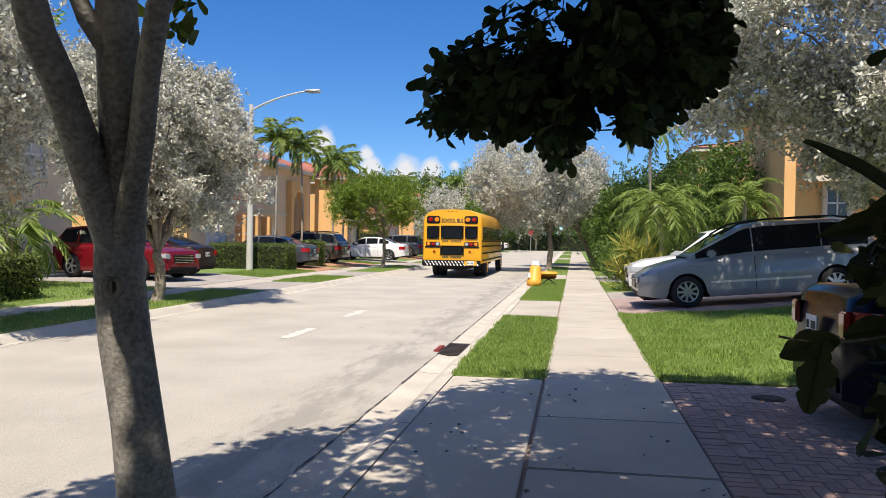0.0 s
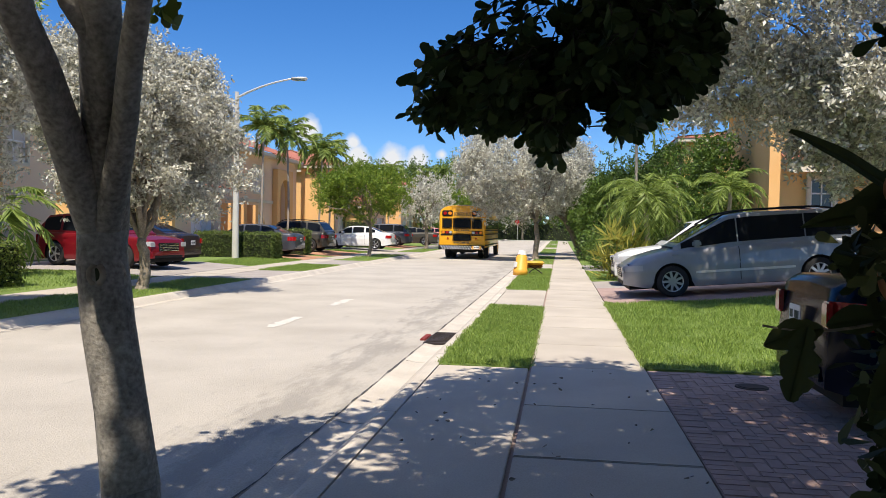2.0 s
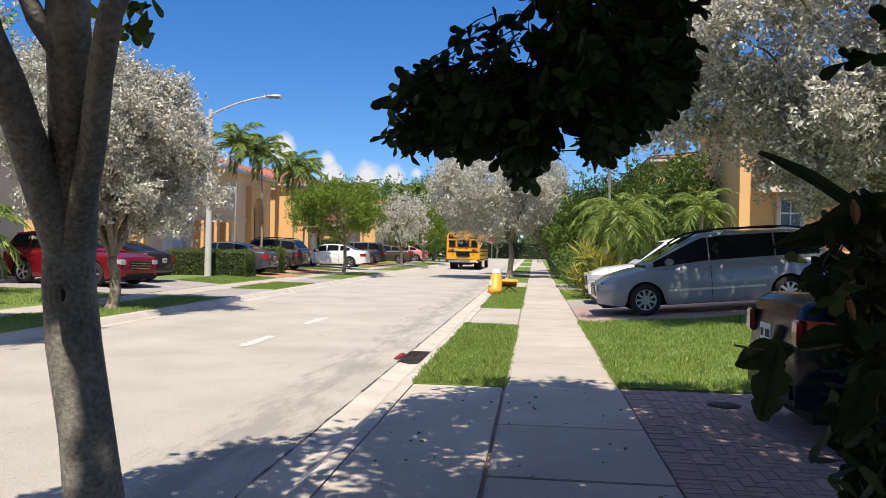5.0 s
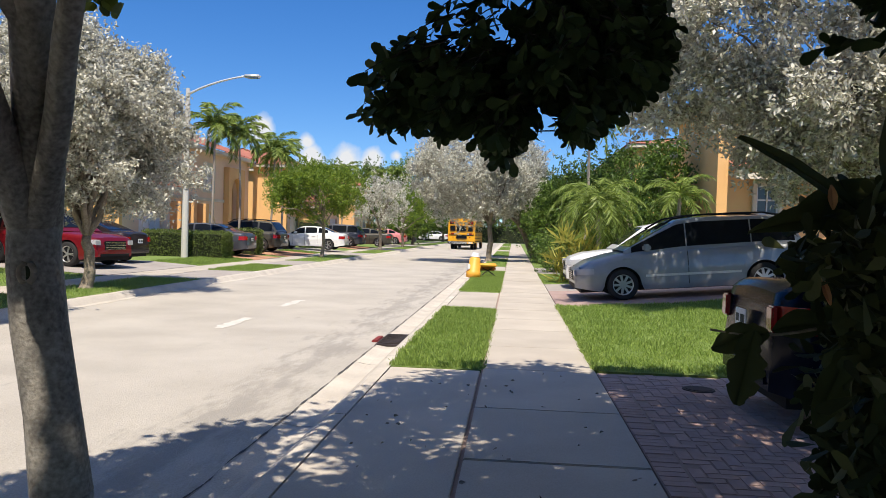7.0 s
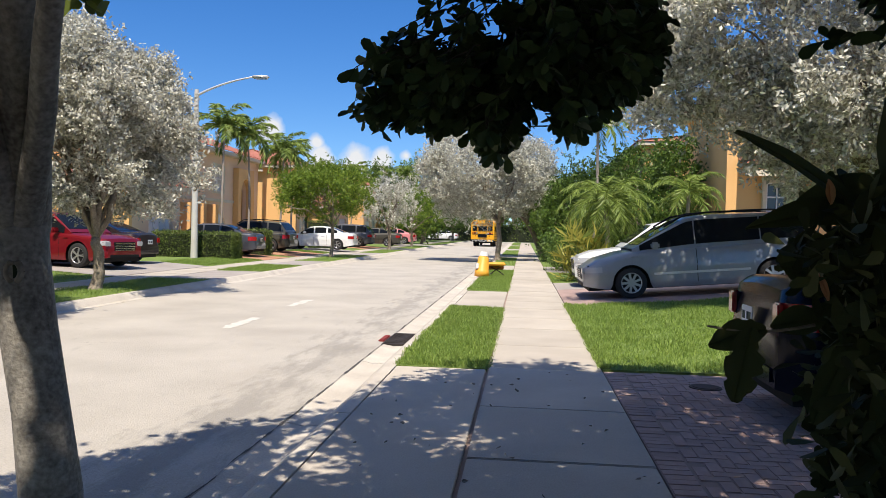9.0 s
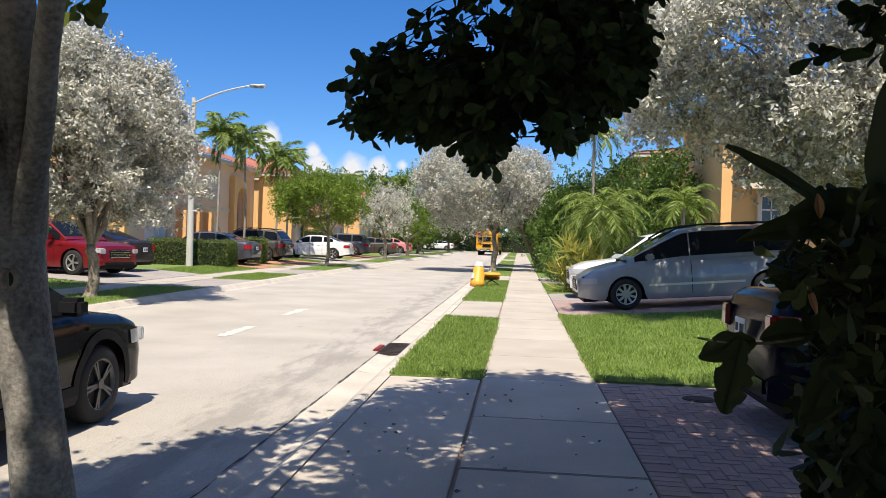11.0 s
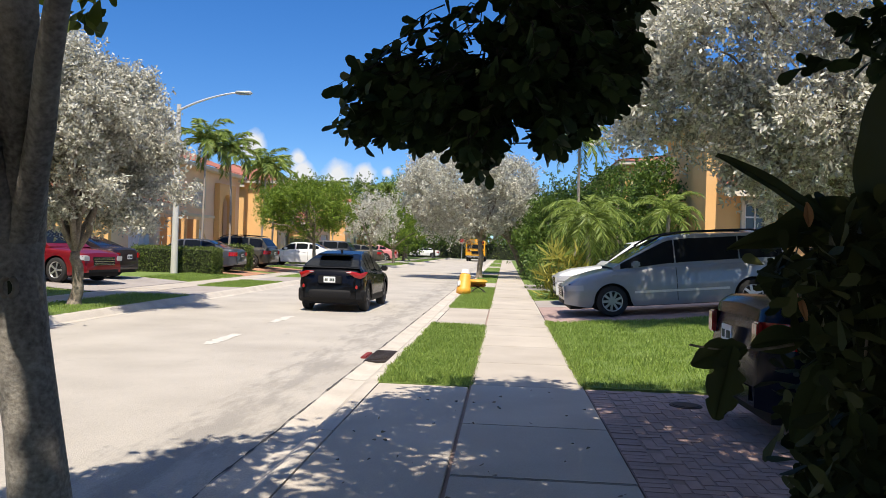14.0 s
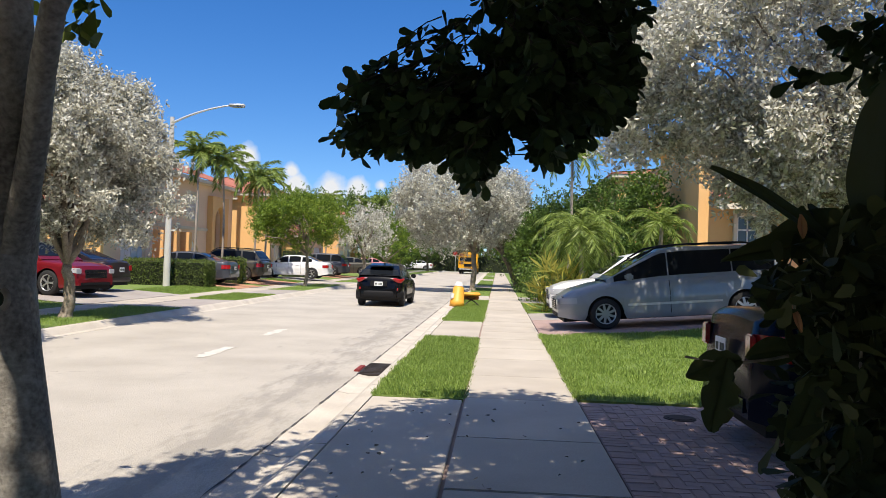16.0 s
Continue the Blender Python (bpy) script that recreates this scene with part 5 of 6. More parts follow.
# ---- street furniture ----
lamp = thing("street_lamp", "tall white concrete street lamp with a curved metal arm", "street lamp", m=pose(-13.5, 31.6, 0.05))
part("pole", cyl(bmesh.new(), (0, 0, -0.1), (0, 0, 1), 0.145, 0.085, 7.1, 28), M["pole"], lamp)
link("arm", tubes("arm", [(bend((0, 0, 6.75), (2.45, 0, 7.53), (-0.05, 0, 0.10), 12), taper(0.055, 0.035, 12))], 8), M["alu"], lamp, smooth=True)
part("lamp_head", boxed(2.35, 3.05, -0.14, 0.14, 7.46, 7.58, 0.05), M["alu"], lamp, smooth=True)
part("lens", boxed(2.5, 2.98, -0.10, 0.10, 7.435, 7.462, 0.01), M["lamp_clear"], lamp)

st = thing("stop_sign", "red octagonal stop sign on a post", "road sign", m=pose(-6.6, 122.5, 0, 0, 0, 0))
part("post", cyl(bmesh.new(), (0, 0, -0.2), (0, 0, 1), 0.04, 0.04, 2.6, 8), M["alu"], st)
part("face", cyl(bmesh.new(), (0, 0.03, 2.6), (0, -1, 0), 0.42, 0.42, 0.02, 8), M["red"], st)

# pushed-over orange barricade with a heap of cushions
bar = thing("traffic_barrel", "battered orange and white plastic barrel on the verge", "traffic barrel", m=pose(-1.29, 26.0, 0.0, -4, 6, 15))
prof = [(0.0, 0.0), (0.24, 0.0), (0.235, 0.20), (0.21, 0.22), (0.21, 0.42), (0.185, 0.44), (0.18, 0.62), (0.15, 0.66), (0.10, 0.70), (0, 0.70)]
link("body", sheet("body", [[(r * math.cos(a), r * math.sin(a), z) for r, z in prof] for a in np.linspace(0, 2 * math.pi, 25)]), M["barrel"], bar, smooth=True)
part("top_cap", cyl(bmesh.new(), (0, 0, 0.68), (0, 0, 1), 0.15, 0.11, 0.14, 16), M["white"], bar, "white top")
part("sticker", boxed(-0.245, -0.16, -0.16, 0.05, 0.24, 0.42, 0.02), M["white"], bar)
pile = thing("bench_seat", "discarded orange-brown padded seat on a metal frame", "seat", m=pose(-0.85, 26.7, 0.0, 0, 0, 8))
part("cushion", boxed(-0.30, 0.32, -0.25, 0.30, 0.34, 0.46, 0.05), M["barrel"], pile, smooth=True)
part("backrest", boxed(-0.28, 0.30, 0.10, 0.30, 0.20, 0.34, 0.04), M["cloth"], pile)
link("frame", tubes("frame", [(bend((-0.25, -0.2, 0.02), (0.28, 0.2, 0.30), (0, 0, 0.05)), [0.02] * 9), (bend((0.28, -0.2, 0.02), (-0.25, 0.2, 0.30), (0, 0, 0.05)), [0.02] * 9), (bend((-0.3, -0.22, 0.03), (0.33, -0.22, 0.03), (0, 0, 0)), [0.02] * 9)], 6), M["iron"], pile)

# ---- planting across the road ----
SIL = "silver-leaved buttonwood street tree with a crooked grey trunk"
tree("buttonwood_tree", SIL, (-9.3, 16.6, 0), 1.15, (-9.6, 16.9, 3.7), (2.2, 2.1, 2.15), "silver", "bark2", 230, 740, 0.097, 0.19, 0.12, 7, hollow_low=0.55, droop=0.15, shell=0.5, skew=0.24)
tree("buttonwood_tree", SIL, (-9.4, 10.1, 0.0), 1.5, (-9.9, 10.3, 3.75), (2.3, 2.1, 2.2), "silver", "bark2", 220, 700, 0.086, 0.21, 0.16, 7, hollow_low=0.2, droop=0.1)
tree("street_tree", "small green street tree with a slim trunk", (-9.6, 39.2, 0), 1.5, (-9.9, 39.2, 3.3), (2.35, 2.3, 1.35), "green", "bark2", 130, 240, 0.12, 0.20, 0.09, 7, lean=(0.05, 0))
tree("buttonwood_tree", SIL, (-9.7, 57, 0), 1.4, (-9.7, 57, 3.5), (2.2, 2.2, 1.8), "silver", "bark2", 110, 80, 0.15, 0.28, 0.12, 6)
tree("street_tree", "bushy green street tree", (-9.6, 68, 0), 1.3, (-9.5, 68, 3.3), (2.4, 2.4, 2.0), "green", "bark2", 110, 80, 0.16, 0.3, 0.12, 6)
for x, y, h, r, mt in ((-10.5, 82, 4.6, 3.0, "deep"), (-12, 96, 6.2, 4.2, "deep"), (-20, 66, 6.5, 4.0, "deep"), (-24, 110, 9.0, 6.0, "deep"), (-14, 128, 7.5, 5.5, "green"), (-8, 138, 8.5, 6.0, "deep"), (-2, 130, 6.5, 4.5, "green"), (4, 140, 9, 6.5, "deep"), (14, 128, 8, 6, "deep"), (-32, 130, 9, 7, "deep"), (9, 100, 7, 4.5, "deep"), (4.5, 88, 5.5, 3.2, "green"), (-19, 140, 10.5, 6.5, "deep"), (-10, 112, 6.5, 4.2, "deep"), (3.0, 116, 6.0, 4.0, "deep"), (-13, 104, 11.0, 5.0, "green"), (-16, 92, 9.0, 4.5, "deep"), (-21, 100, 10, 5, "deep"), (-6, 126, 9.5, 5.0, "deep"), (8, 112, 9, 5, "deep")):
    tree("garden_tree", "dense dark green garden tree in the distance", (x, y, 0), h * 0.3, (x, y, h * 0.62), (r, r, h * 0.40), mt, "bark2", 130, 70, 0.30, 0.4, 0.16, 5, group="distant trees")
for i, (x, y, h) in enumerate(((-15.2, 38.5, 6.0), (-14.2, 40.0, 5.8), (-14.0, 44.5, 5.4), (-14.2, 47.5, 5.4), (-15.5, 70, 6.0), (-15, 88, 7.0), (-13.5, 90, 7.4))):
    palm("palm_tree", "slender palm with a thin pale trunk and feathery crown", (x, y, YARD_Z), h + 0.35, 15, 1.75, 0.065, lean=(0.15 * (-1) ** i, 0.1), leaflet=0.46, arch=0.95, lw=0.14, pairs=54, lift0=1.5, lift1=-0.15)
palm("palm_tree", "low bushy palm beside a garage", (-14.6, 18.2, 0.12), 1.6, 16, 1.8, 0.10, leaflet=0.5, group="garden palms")
hedge("box_hedge", "clipped dark green box hedge", -15.6, -12.1, 32.1, 33.3, 0.05, 1.15, n=11000)
hedge("box_hedge", "clipped box hedge along the house", -15.5, -12.3, 37.0, 38.1, 0.1, 1.30, n=6000)
hedge("box_hedge", "dark clipped hedge in tree shade", -14.8, -11.9, 14.6, 16.2, 0.05, 1.0, n=9000)
hedge("box_hedge", "dark rounded hedge by a driveway", -14.6, -12.9, 52.6, 54.4, 0.1, 1.9, n=3500)

tree("garden_tree", "yellow-green garden tree beside a townhouse", (-16.4, 20.4, YARD_Z), 4.5, (-16.4, 20.4, 7.0), (1.2, 1.3, 1.3), "lime", "bark2", 60, 200, 0.16, 0.2, 0.08, 5, group="garden trees")
# unseen trees behind the viewer, added to block skylight from there
for x, y in ((-9.3, -4.0), (3.0, -13.0), (-1.5, -17.0), (8.0, -12.0)):
    tree("street_tree", "leafy green tree added out of view to dim sky light", (x, y, 0), 1.6, (x, y, 4.0), (3.0, 3.0, 2.6), "deep", "bark2", 130, 90, 0.24, 0.35, 0.14, 6)
hedge("garden_hedge", "long dark hedge beyond the junction", -40, 40, 126.0, 128.0, -0.1, 2.4, n=14000, leaf=0.3)

# ---- planting on this side ----
tree("buttonwood_tree", "large silver-leaved buttonwood tree on a front lawn", (6.3, 15.0, 0.2), 2.3, (6.1, 15.2, 5.3), (4.3, 2.9, 3.0), "silver", "bark2", 500, 500, 0.108, 0.22, 0.15, 9, hollow_low=0.3, droop=0.1, shell=0.66, thin_past=15.6)
tree("buttonwood_tree", SIL, (-1.25, 40.7, 0), 1.9, (-2.2, 41.0, 4.4), (3.2, 2.6, 2.1), "silver", "bark2", 150, 460, 0.12, 0.26, 0.14, 7, hollow_low=0.1)
tree("buttonwood_tree", "leaning silver-leaved buttonwood beside the sidewalk", (1.25, 49.5, 0), 2.1, (-0.6, 47.5, 4.8), (2.4, 2.4, 2.2), "silver", "bark2", 130, 460, 0.12, 0.25, 0.16, 7, lean=(-1.0, -0.5), hollow_low=0.1)
for x, y, h, r in ((2.9, 40.5, 4.6, 2.0), (3.4, 46.5, 5.8, 2.7), (5.4, 39.5, 5.6, 2.3), (6.8, 44.5, 6.2, 2.6), (2.7, 54, 5.4, 2.4)):
    tree("ficus_tree", "dense dark green ficus grown as a screen", (x, y, 0), 0.9, (x, y, h * 0.52), (r, r, h * 0.5), "deep", "bark2", 190, 90, 0.15, 0.28, 0.12, 6, hollow_low=0.0, group="ficus screen", wide=0.55)
palm("pygmy_palm", "bushy pygmy date palm with arching fronds", (2.6, 25.2, 0), 2.45, 46, 1.65, 0.10, leaflet=0.34, lean=(0.0, 0.0), arch=1.15, lw=0.075, pairs=60, lift0=1.5, lift1=-0.3, group="garden palms")
palm("pygmy_palm", "small garden palm by the house", (5.1, 26.2, 0), 2.9, 13, 1.25, 0.08, leaflet=0.36, lw=0.08, pairs=54, arch=1.0, lift0=1.5, lift1=-0.3, group="garden palms")
palm("palm_tree", "tall slender palm above the garden trees", (3.35, 38.0, 0), 6.9, 14, 1.6, 0.085, lean=(0.05, 0), leaflet=0.5)
tree("ficus_tree", "small dense green garden tree against a house", (5.5, 30.2, 0), 0.8, (5.5, 30.2, 2.9), (1.1, 1.6, 2.2), "deep", "bark2", 120, 120, 0.13, 0.22, 0.08, 6, hollow_low=0.0, group="ficus screen", wide=0.55)
bush("croton_shrub", "yellow-green variegated shrub with long leaves", (1.75, 24.4, 0), (0.75, 0.6, 0.85), "yellowleaf", 500, 0.55, 0.12, 1.2)
for x, y in ((1.6, 31.5), (2.0, 36.0), (1.7, 41.0)):
    bush("garden_shrub", "low dark green glossy shrub", (x, y, 0), (0.8, 1.6, 0.9), "deep", 2200, 0.13, 0.5)


# ---- near tree: forked pale trunk, dark crown overhead, one hanging bough ----
near = thing("shade_tree", "forked smooth-barked shade tree with dark paddle leaves", "tree", m=pose(-0.994, 1.756, 0.0))
K = 0.485


def up(pts):
    return [(K * x, K * y, 0.770 + K * z) for x, y, z in pts]


def run(pts, r, lean=0.0):
    """A stem; lean: how much its top comes towards the viewer's side."""
    out_pts, out_r = [], []
    for p, v in zip(up(pts), r):
        f = 1 - lean * min(1.0, max(0.0, (p[2] - 1.47) / 0.58))
        q = Vector((-0.994, 1.756, 0)) + Vector(p)
        q = Vector((0, 0, 1.495)) + f * (q - Vector((0, 0, 1.495)))
        out_pts.append(tuple(q - Vector((-0.994, 1.756, 0))))
        out_r.append(K * v * f)
    return out_pts, out_r


trunk = [(-0.015, 0, 0.2), (-0.075, 0, 0.6), (-0.135, 0, 1.0), (-0.17, 0, 1.3), (-0.185, 0.01, 1.55), (-0.19, 0.02, 1.68), (-0.195, 0.03, 1.80)]
left = [(-0.20, 0, 1.45), (-0.27, -0.02, 1.70), (-0.36, -0.05, 1.98), (-0.45, -0.08, 2.25), (-0.55, -0.1, 2.48), (-0.60, -0.12, 2.70), (-0.75, -0.2, 3.2), (-1.1, -0.4, 4.4)]
mid = [(-0.19, 0.05, 1.45), (-0.20, 0.09, 1.75), (-0.24, 0.13, 2.05), (-0.28, 0.16, 2.35), (-0.32, 0.20, 2.62), (-0.38, 0.3, 3.2), (-0.2, 0.6, 5.2)]
right = [(-0.15, 0, 1.50), (-0.10, 0.0, 1.72), (-0.055, 0.0, 2.0), (-0.03, 0.0, 2.3), (0.02, 0.0, 2.6), (0.3, 0.1, 3.4), (1.0, 0.3, 4.8)]
stub = [(-0.30, 0.13, 2.42), (-0.42, 0.10, 2.60), (-0.52, 0.05, 2.85)]
foot = ([(0.05, 0, -0.08), (0.035, 0, 0.05), (0.02, 0, 0.3), (0.005, 0, 0.62), (-0.007, 0, 0.87)], [0.12, 0.092, 0.076, 0.068, 0.0655])
link("trunk", tubes("trunk", [foot, run(trunk, [0.135, 0.128, 0.127, 0.128, 0.122, 0.09, 0.03]), run(left, [0.10, 0.098, 0.090, 0.086, 0.086, 0.08, 0.07, 0.04], 0.22), run(mid, [0.12, 0.115, 0.11, 0.11, 0.105, 0.09, 0.05], 0.22), run(right, [0.08, 0.068, 0.062, 0.060, 0.058, 0.05, 0.035], 0.22), run(stub, [0.06, 0.05, 0.03], 0.22)], 18, 0.16), M["bark"], near, smooth=True)
ring = up([(-0.125 + 0.036 * math.cos(a), -0.122, 1.25 + 0.045 * math.sin(a)) for a in np.linspace(0, 2 * math.pi, 17)])
link("knot", tubes("knot", [(ring, [0.008] * 17)], 8, 0.5), M["bark2"], near, "dark round knot", True)
# dark disc in place of a hole: its shade is painted
part("knot_shade", cyl(bmesh.new(), up([(-0.125, -0.10, 1.25)])[0], (0, -1, 0), 0.018, 0.015, 0.012, 12), M["shade_core"], near)


# main crown above and behind the viewer
cl = []
while len(cl) < 3300:
    p = np.array([rng.uniform(-4.0, 7.5), rng.uniform(-7.0, 7.0), rng.uniform(3.3, 6.3)])
    q = p + np.array([SLANT[0], SLANT[1], 0]) * p[2]
    if p[2] < 1.95 + 0.36 * max(0, math.hypot(p[0], p[1])):
        continue
    wave = 0.45 * noise.noise(Vector((q[0] * 0.9, q[1] * 0.9, 5.0)))
    far = 9.0 + wave + 1.3 * min(1, max(0, (q[0] - 2.4) / 0.6)) if q[0] > -0.4 else 8.6 + 1.6 * (q[0] + 0.4) + wave
    if q[1] > far or q[0] < -2.85 + 0.6 * wave or (q[0] < -1.75 and q[1] > 6.55 + 0.4 * wave):
        continue
    gap = 0.06 if -1.80 < q[0] < -0.95 and q[1] < 7.3 else (-0.30 if 0.8 < q[0] < 2.3 else -0.56)
    if noise.noise(Vector((q[0] * 1.5, q[1] * 1.5, 2.0))) < gap - 0.04:
        continue
    cl.append(p - np.array([-0.994, 1.756, 0]))
# low foliage added out of view behind the viewer, to block low skylight
while len(cl) < 3900:
    p = np.array([rng.uniform(-4.5, 6.0), rng.uniform(-7.5, -2.2), rng.uniform(2.0, 3.6)])
    if noise.noise(Vector(p * 0.9)) > -0.35:
        cl.append(p - np.array([-0.994, 1.756, 0]))
cl = np.array(cl)
leaves = scatter(cl, 64, 0.17)
# small gaps that let flecks of sun onto the trunk and stems
sx, sy = leaves[:, 0] - 0.994 + SLANT[0] * leaves[:, 2], leaves[:, 1] + 1.756 + SLANT[1] * leaves[:, 2]
shaft = (np.abs(sx + 1.05) < 0.45) & (sy > 1.5) & (sy < 3.3)
bright = np.array([shaft[i] and noise.noise(Vector((sx[i] * 5.5, sy[i] * 6.5, 1.7))) < 0.02 for i in range(len(leaves))])
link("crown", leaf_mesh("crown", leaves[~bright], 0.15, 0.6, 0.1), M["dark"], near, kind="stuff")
limbs = [(bend(a, tuple(cl[i]), (0, 0, 0.25), 6, 0.15, i), taper(0.018, 0.006, 6)) for i, a in zip(range(0, 3300, 660), up([(-0.2, 0.6, 5.2), (1.0, 0.3, 4.8), (-1.1, -0.4, 4.4)]) * 2)]
link("limbs", tubes("limbs", limbs, 6), M["bark"], near)
# small sprig beside the fork
sp = np.array(up([(0.13, 0.0, 2.50), (0.17, 0.02, 2.56), (0.08, 0.0, 2.60), (0.20, 0.0, 2.63)]))
link("sprig", leaf_mesh("sprig", scatter(sp, 7, 0.02), 0.06, 0.5, 0.5, shape="spoon"), M["hedge"], near)


def bough(x0, x1, z_low, y, n_twig, seed):
    """A hanging bough: curved twigs with paddle leaves in rosettes. z_low(x): its lower outline."""
    rs = np.random.default_rng(seed)
    runs, cs, ax = [], [], []
    for k in range(n_twig):
        x = x0 + (x1 - x0) * rs.random()
        zl = z_low(x)
        top = 3.25
        z = zl + 0.03 + ((top - zl) * rs.random() ** 1.6 if k % 5 < 3 else 0.25 * rs.random())
        if (k % 5 < 3 and z < 2.45 and noise.noise(Vector((x * 3.1, z * 3.1, seed * 3.3))) < -0.18) or z > 2.24 + 0.85 * (x - x0):
            continue
        tip = Vector((x, y + rs.normal(0, 0.22), z))
        src = tip + Vector((0.30 * ((x0 + x1) / 2 + 0.1 - x) / (x1 - x0) * 2 + rs.normal(0, 0.06), rs.normal(0, 0.08), 0.06 + 0.10 * rs.random()))
        if x < -0.45 and rs.random() < 0.35:
            continue
        pts = bend(src, tip, (0, 0, 0.02), 4, 0.03, k)
        runs.append((pts, taper(0.004, 0.002, 4)))
        d = (tip - src).normalized()
        for q in range(11):
            u = rs.random() ** 0.6
            p = src.lerp(tip, u) if u < 0.97 else tip
            v = Vector(rs.normal(size=3)) * 0.8 + d * 0.9
            cs.append(tuple(p))
            ax.append(tuple(v.normalized()))
    return runs, np.array(cs), np.array(ax)


def bough_low(x):
    return float(np.interp(x, BOUGH_X, BOUGH_Z))


# lower outline of the hanging bough: across, height
BOUGH_X = [-0.90, -0.86, -0.755, -0.61, -0.43, -0.30, -0.20, -0.10, -0.07, 0.01, 0.15, 0.19, 0.29, 0.33, 0.44, 0.57, 0.62, 0.78]
BOUGH_Z = [2.20, 2.08, 1.93, 2.05, 1.94, 1.98, 1.83, 1.83, 2.09, 2.09, 2.12, 1.90, 1.93, 2.06, 2.08, 2.19, 2.41, 2.75]
HANG = (0.994, -1.756, 0)
EYE = np.array([0, 0, 1.495])
NEARER = 0.78
r1, c1, a1 = bough(-0.79, 0.62, bough_low, 3.85, 1250, 3)
c1[:, 0] += 0.03
c1 = EYE + NEARER * (c1 - EYE)
r1 = [([Vector(EYE) + NEARER * (p + Vector((0.03, 0, 0)) - Vector(EYE)) for p in pts], [NEARER * v for v in r]) for pts, r in r1]
shift = np.array(HANG)
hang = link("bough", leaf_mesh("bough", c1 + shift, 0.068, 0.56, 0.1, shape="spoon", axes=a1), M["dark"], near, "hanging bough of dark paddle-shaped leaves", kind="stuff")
tw = tubes("twigs", [([p + Vector(HANG) for p in pts], r) for pts, r in r1], 4)
link("twig_mesh", tw, M["twig"], hang, kind="stuff")
for q, (sx, sy, sz) in enumerate(((1.35, 2.9, 2.35), (1.25, 3.0, 2.25), (1.5, 3.1, 2.3))):
    rr, cc, aa = bough(sx - 0.15, sx + 0.25, lambda x: sz - 0.12, sy, 26, 20 + q)
    cc[:, 2] = np.minimum(cc[:, 2], sz + 0.35)
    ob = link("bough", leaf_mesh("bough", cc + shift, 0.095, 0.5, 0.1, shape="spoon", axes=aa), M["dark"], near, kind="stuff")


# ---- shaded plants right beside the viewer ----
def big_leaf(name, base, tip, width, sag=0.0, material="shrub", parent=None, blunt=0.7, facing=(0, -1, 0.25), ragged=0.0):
    """A broad folded leaf from base to tip whose upper side looks along facing."""
    a, b = Vector(base), Vector(tip)
    d = (b - a).normalized()
    s = d.cross(Vector(facing)).normalized()
    nrm = s.cross(d)
    rows, n = [], 22
    for i in range(n + 1):
        u = i / n
        c = a.lerp(b, u) + Vector((0, 0, sag * 4 * u * (1 - u)))
        w = width * math.sin(math.pi * min(1, 0.03 + u * 0.955)) ** blunt
        row = []
        for q in (-1, -0.8, -0.45, -0.08, 0, 0.08, 0.45, 0.8, 1):
            cut = 1 - ragged * max(0.0, noise.noise(Vector((u * 9, q * 2 + width * 40, a.z * 9)))) * abs(q)
            wave = 0.07 * w * math.sin(u * 17 + 3 * q) * abs(q)
            row.append(c + s * (w * q * cut) + nrm * (0.22 * w * abs(q) - (0.012 if q == 0 else 0.0) + wave))
        rows.append(row)
    return link(name, sheet(name, rows), M[material], parent, smooth=True)


shrub = thing("broadleaf_plant", "dark broad-leaved tropical plant in deep shade", "plant", m=pose(1.45, 2.9, 0))


def grow(*args, **more):
    """A leaf of the broad-leaved plant, given in the place's space."""
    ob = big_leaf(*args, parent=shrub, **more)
    ob.matrix_basis = Matrix.Translation((-1.45, -2.9, 0))
    return ob


grow("leaf", (1.24, 2.85, 1.54), (0.744, 2.8, 1.842), 0.034, 0.02, blunt=0.55, facing=(-0.3, -0.7, 0.7))
grow("leaf", (1.24, 2.62, 1.50), (1.235, 2.6, 2.10), 0.135, 0.0, blunt=0.6)
grow("leaf", (1.33, 2.9, 1.56), (0.80, 2.85, 1.52), 0.058, 0.04, blunt=0.9, facing=(0, -0.8, 0.5))
grow("leaf", (1.36, 2.95, 1.66), (0.98, 2.95, 1.60), 0.07, 0.02, blunt=0.8)
grow("leaf", (1.12, 2.85, 1.28), (0.90, 2.8, 1.40), 0.045, 0.02, blunt=0.8)
grow("leaf", (1.05, 2.8, 1.22), (0.86, 2.75, 1.20), 0.05, 0.01, blunt=0.8)
grow("leaf", (0.84, 2.72, 1.195), (0.655, 2.7, 1.135), 0.05, 0.01, ragged=0.5)
grow("leaf", (0.79, 2.7, 1.20), (0.735, 2.68, 0.96), 0.062, 0.0, blunt=0.6, ragged=0.9)
grow("leaf", (1.10, 2.7, 1.18), (0.98, 2.68, 0.90), 0.055, 0.0, blunt=0.7, ragged=0.4)
for k in range(7):
    grow("leaf", (1.36 + 0.05 * (k % 3), 2.8 - 0.05 * k, 1.50 - 0.13 * k), (1.06 + 0.05 * (k % 2), 2.7 - 0.04 * k, 1.40 - 0.15 * k), 0.06, 0.03, blunt=0.75, facing=(-0.4, -0.8, 0.3 + 0.1 * (k % 3)))
for k in range(6):
    top = Vector((1.12 + 0.05 * (k % 3), 2.9 - 0.03 * k, 1.6 - 0.1 * k)) - Vector((1.45, 2.9, 0))
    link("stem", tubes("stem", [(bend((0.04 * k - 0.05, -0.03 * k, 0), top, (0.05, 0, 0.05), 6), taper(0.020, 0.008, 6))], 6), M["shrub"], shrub)
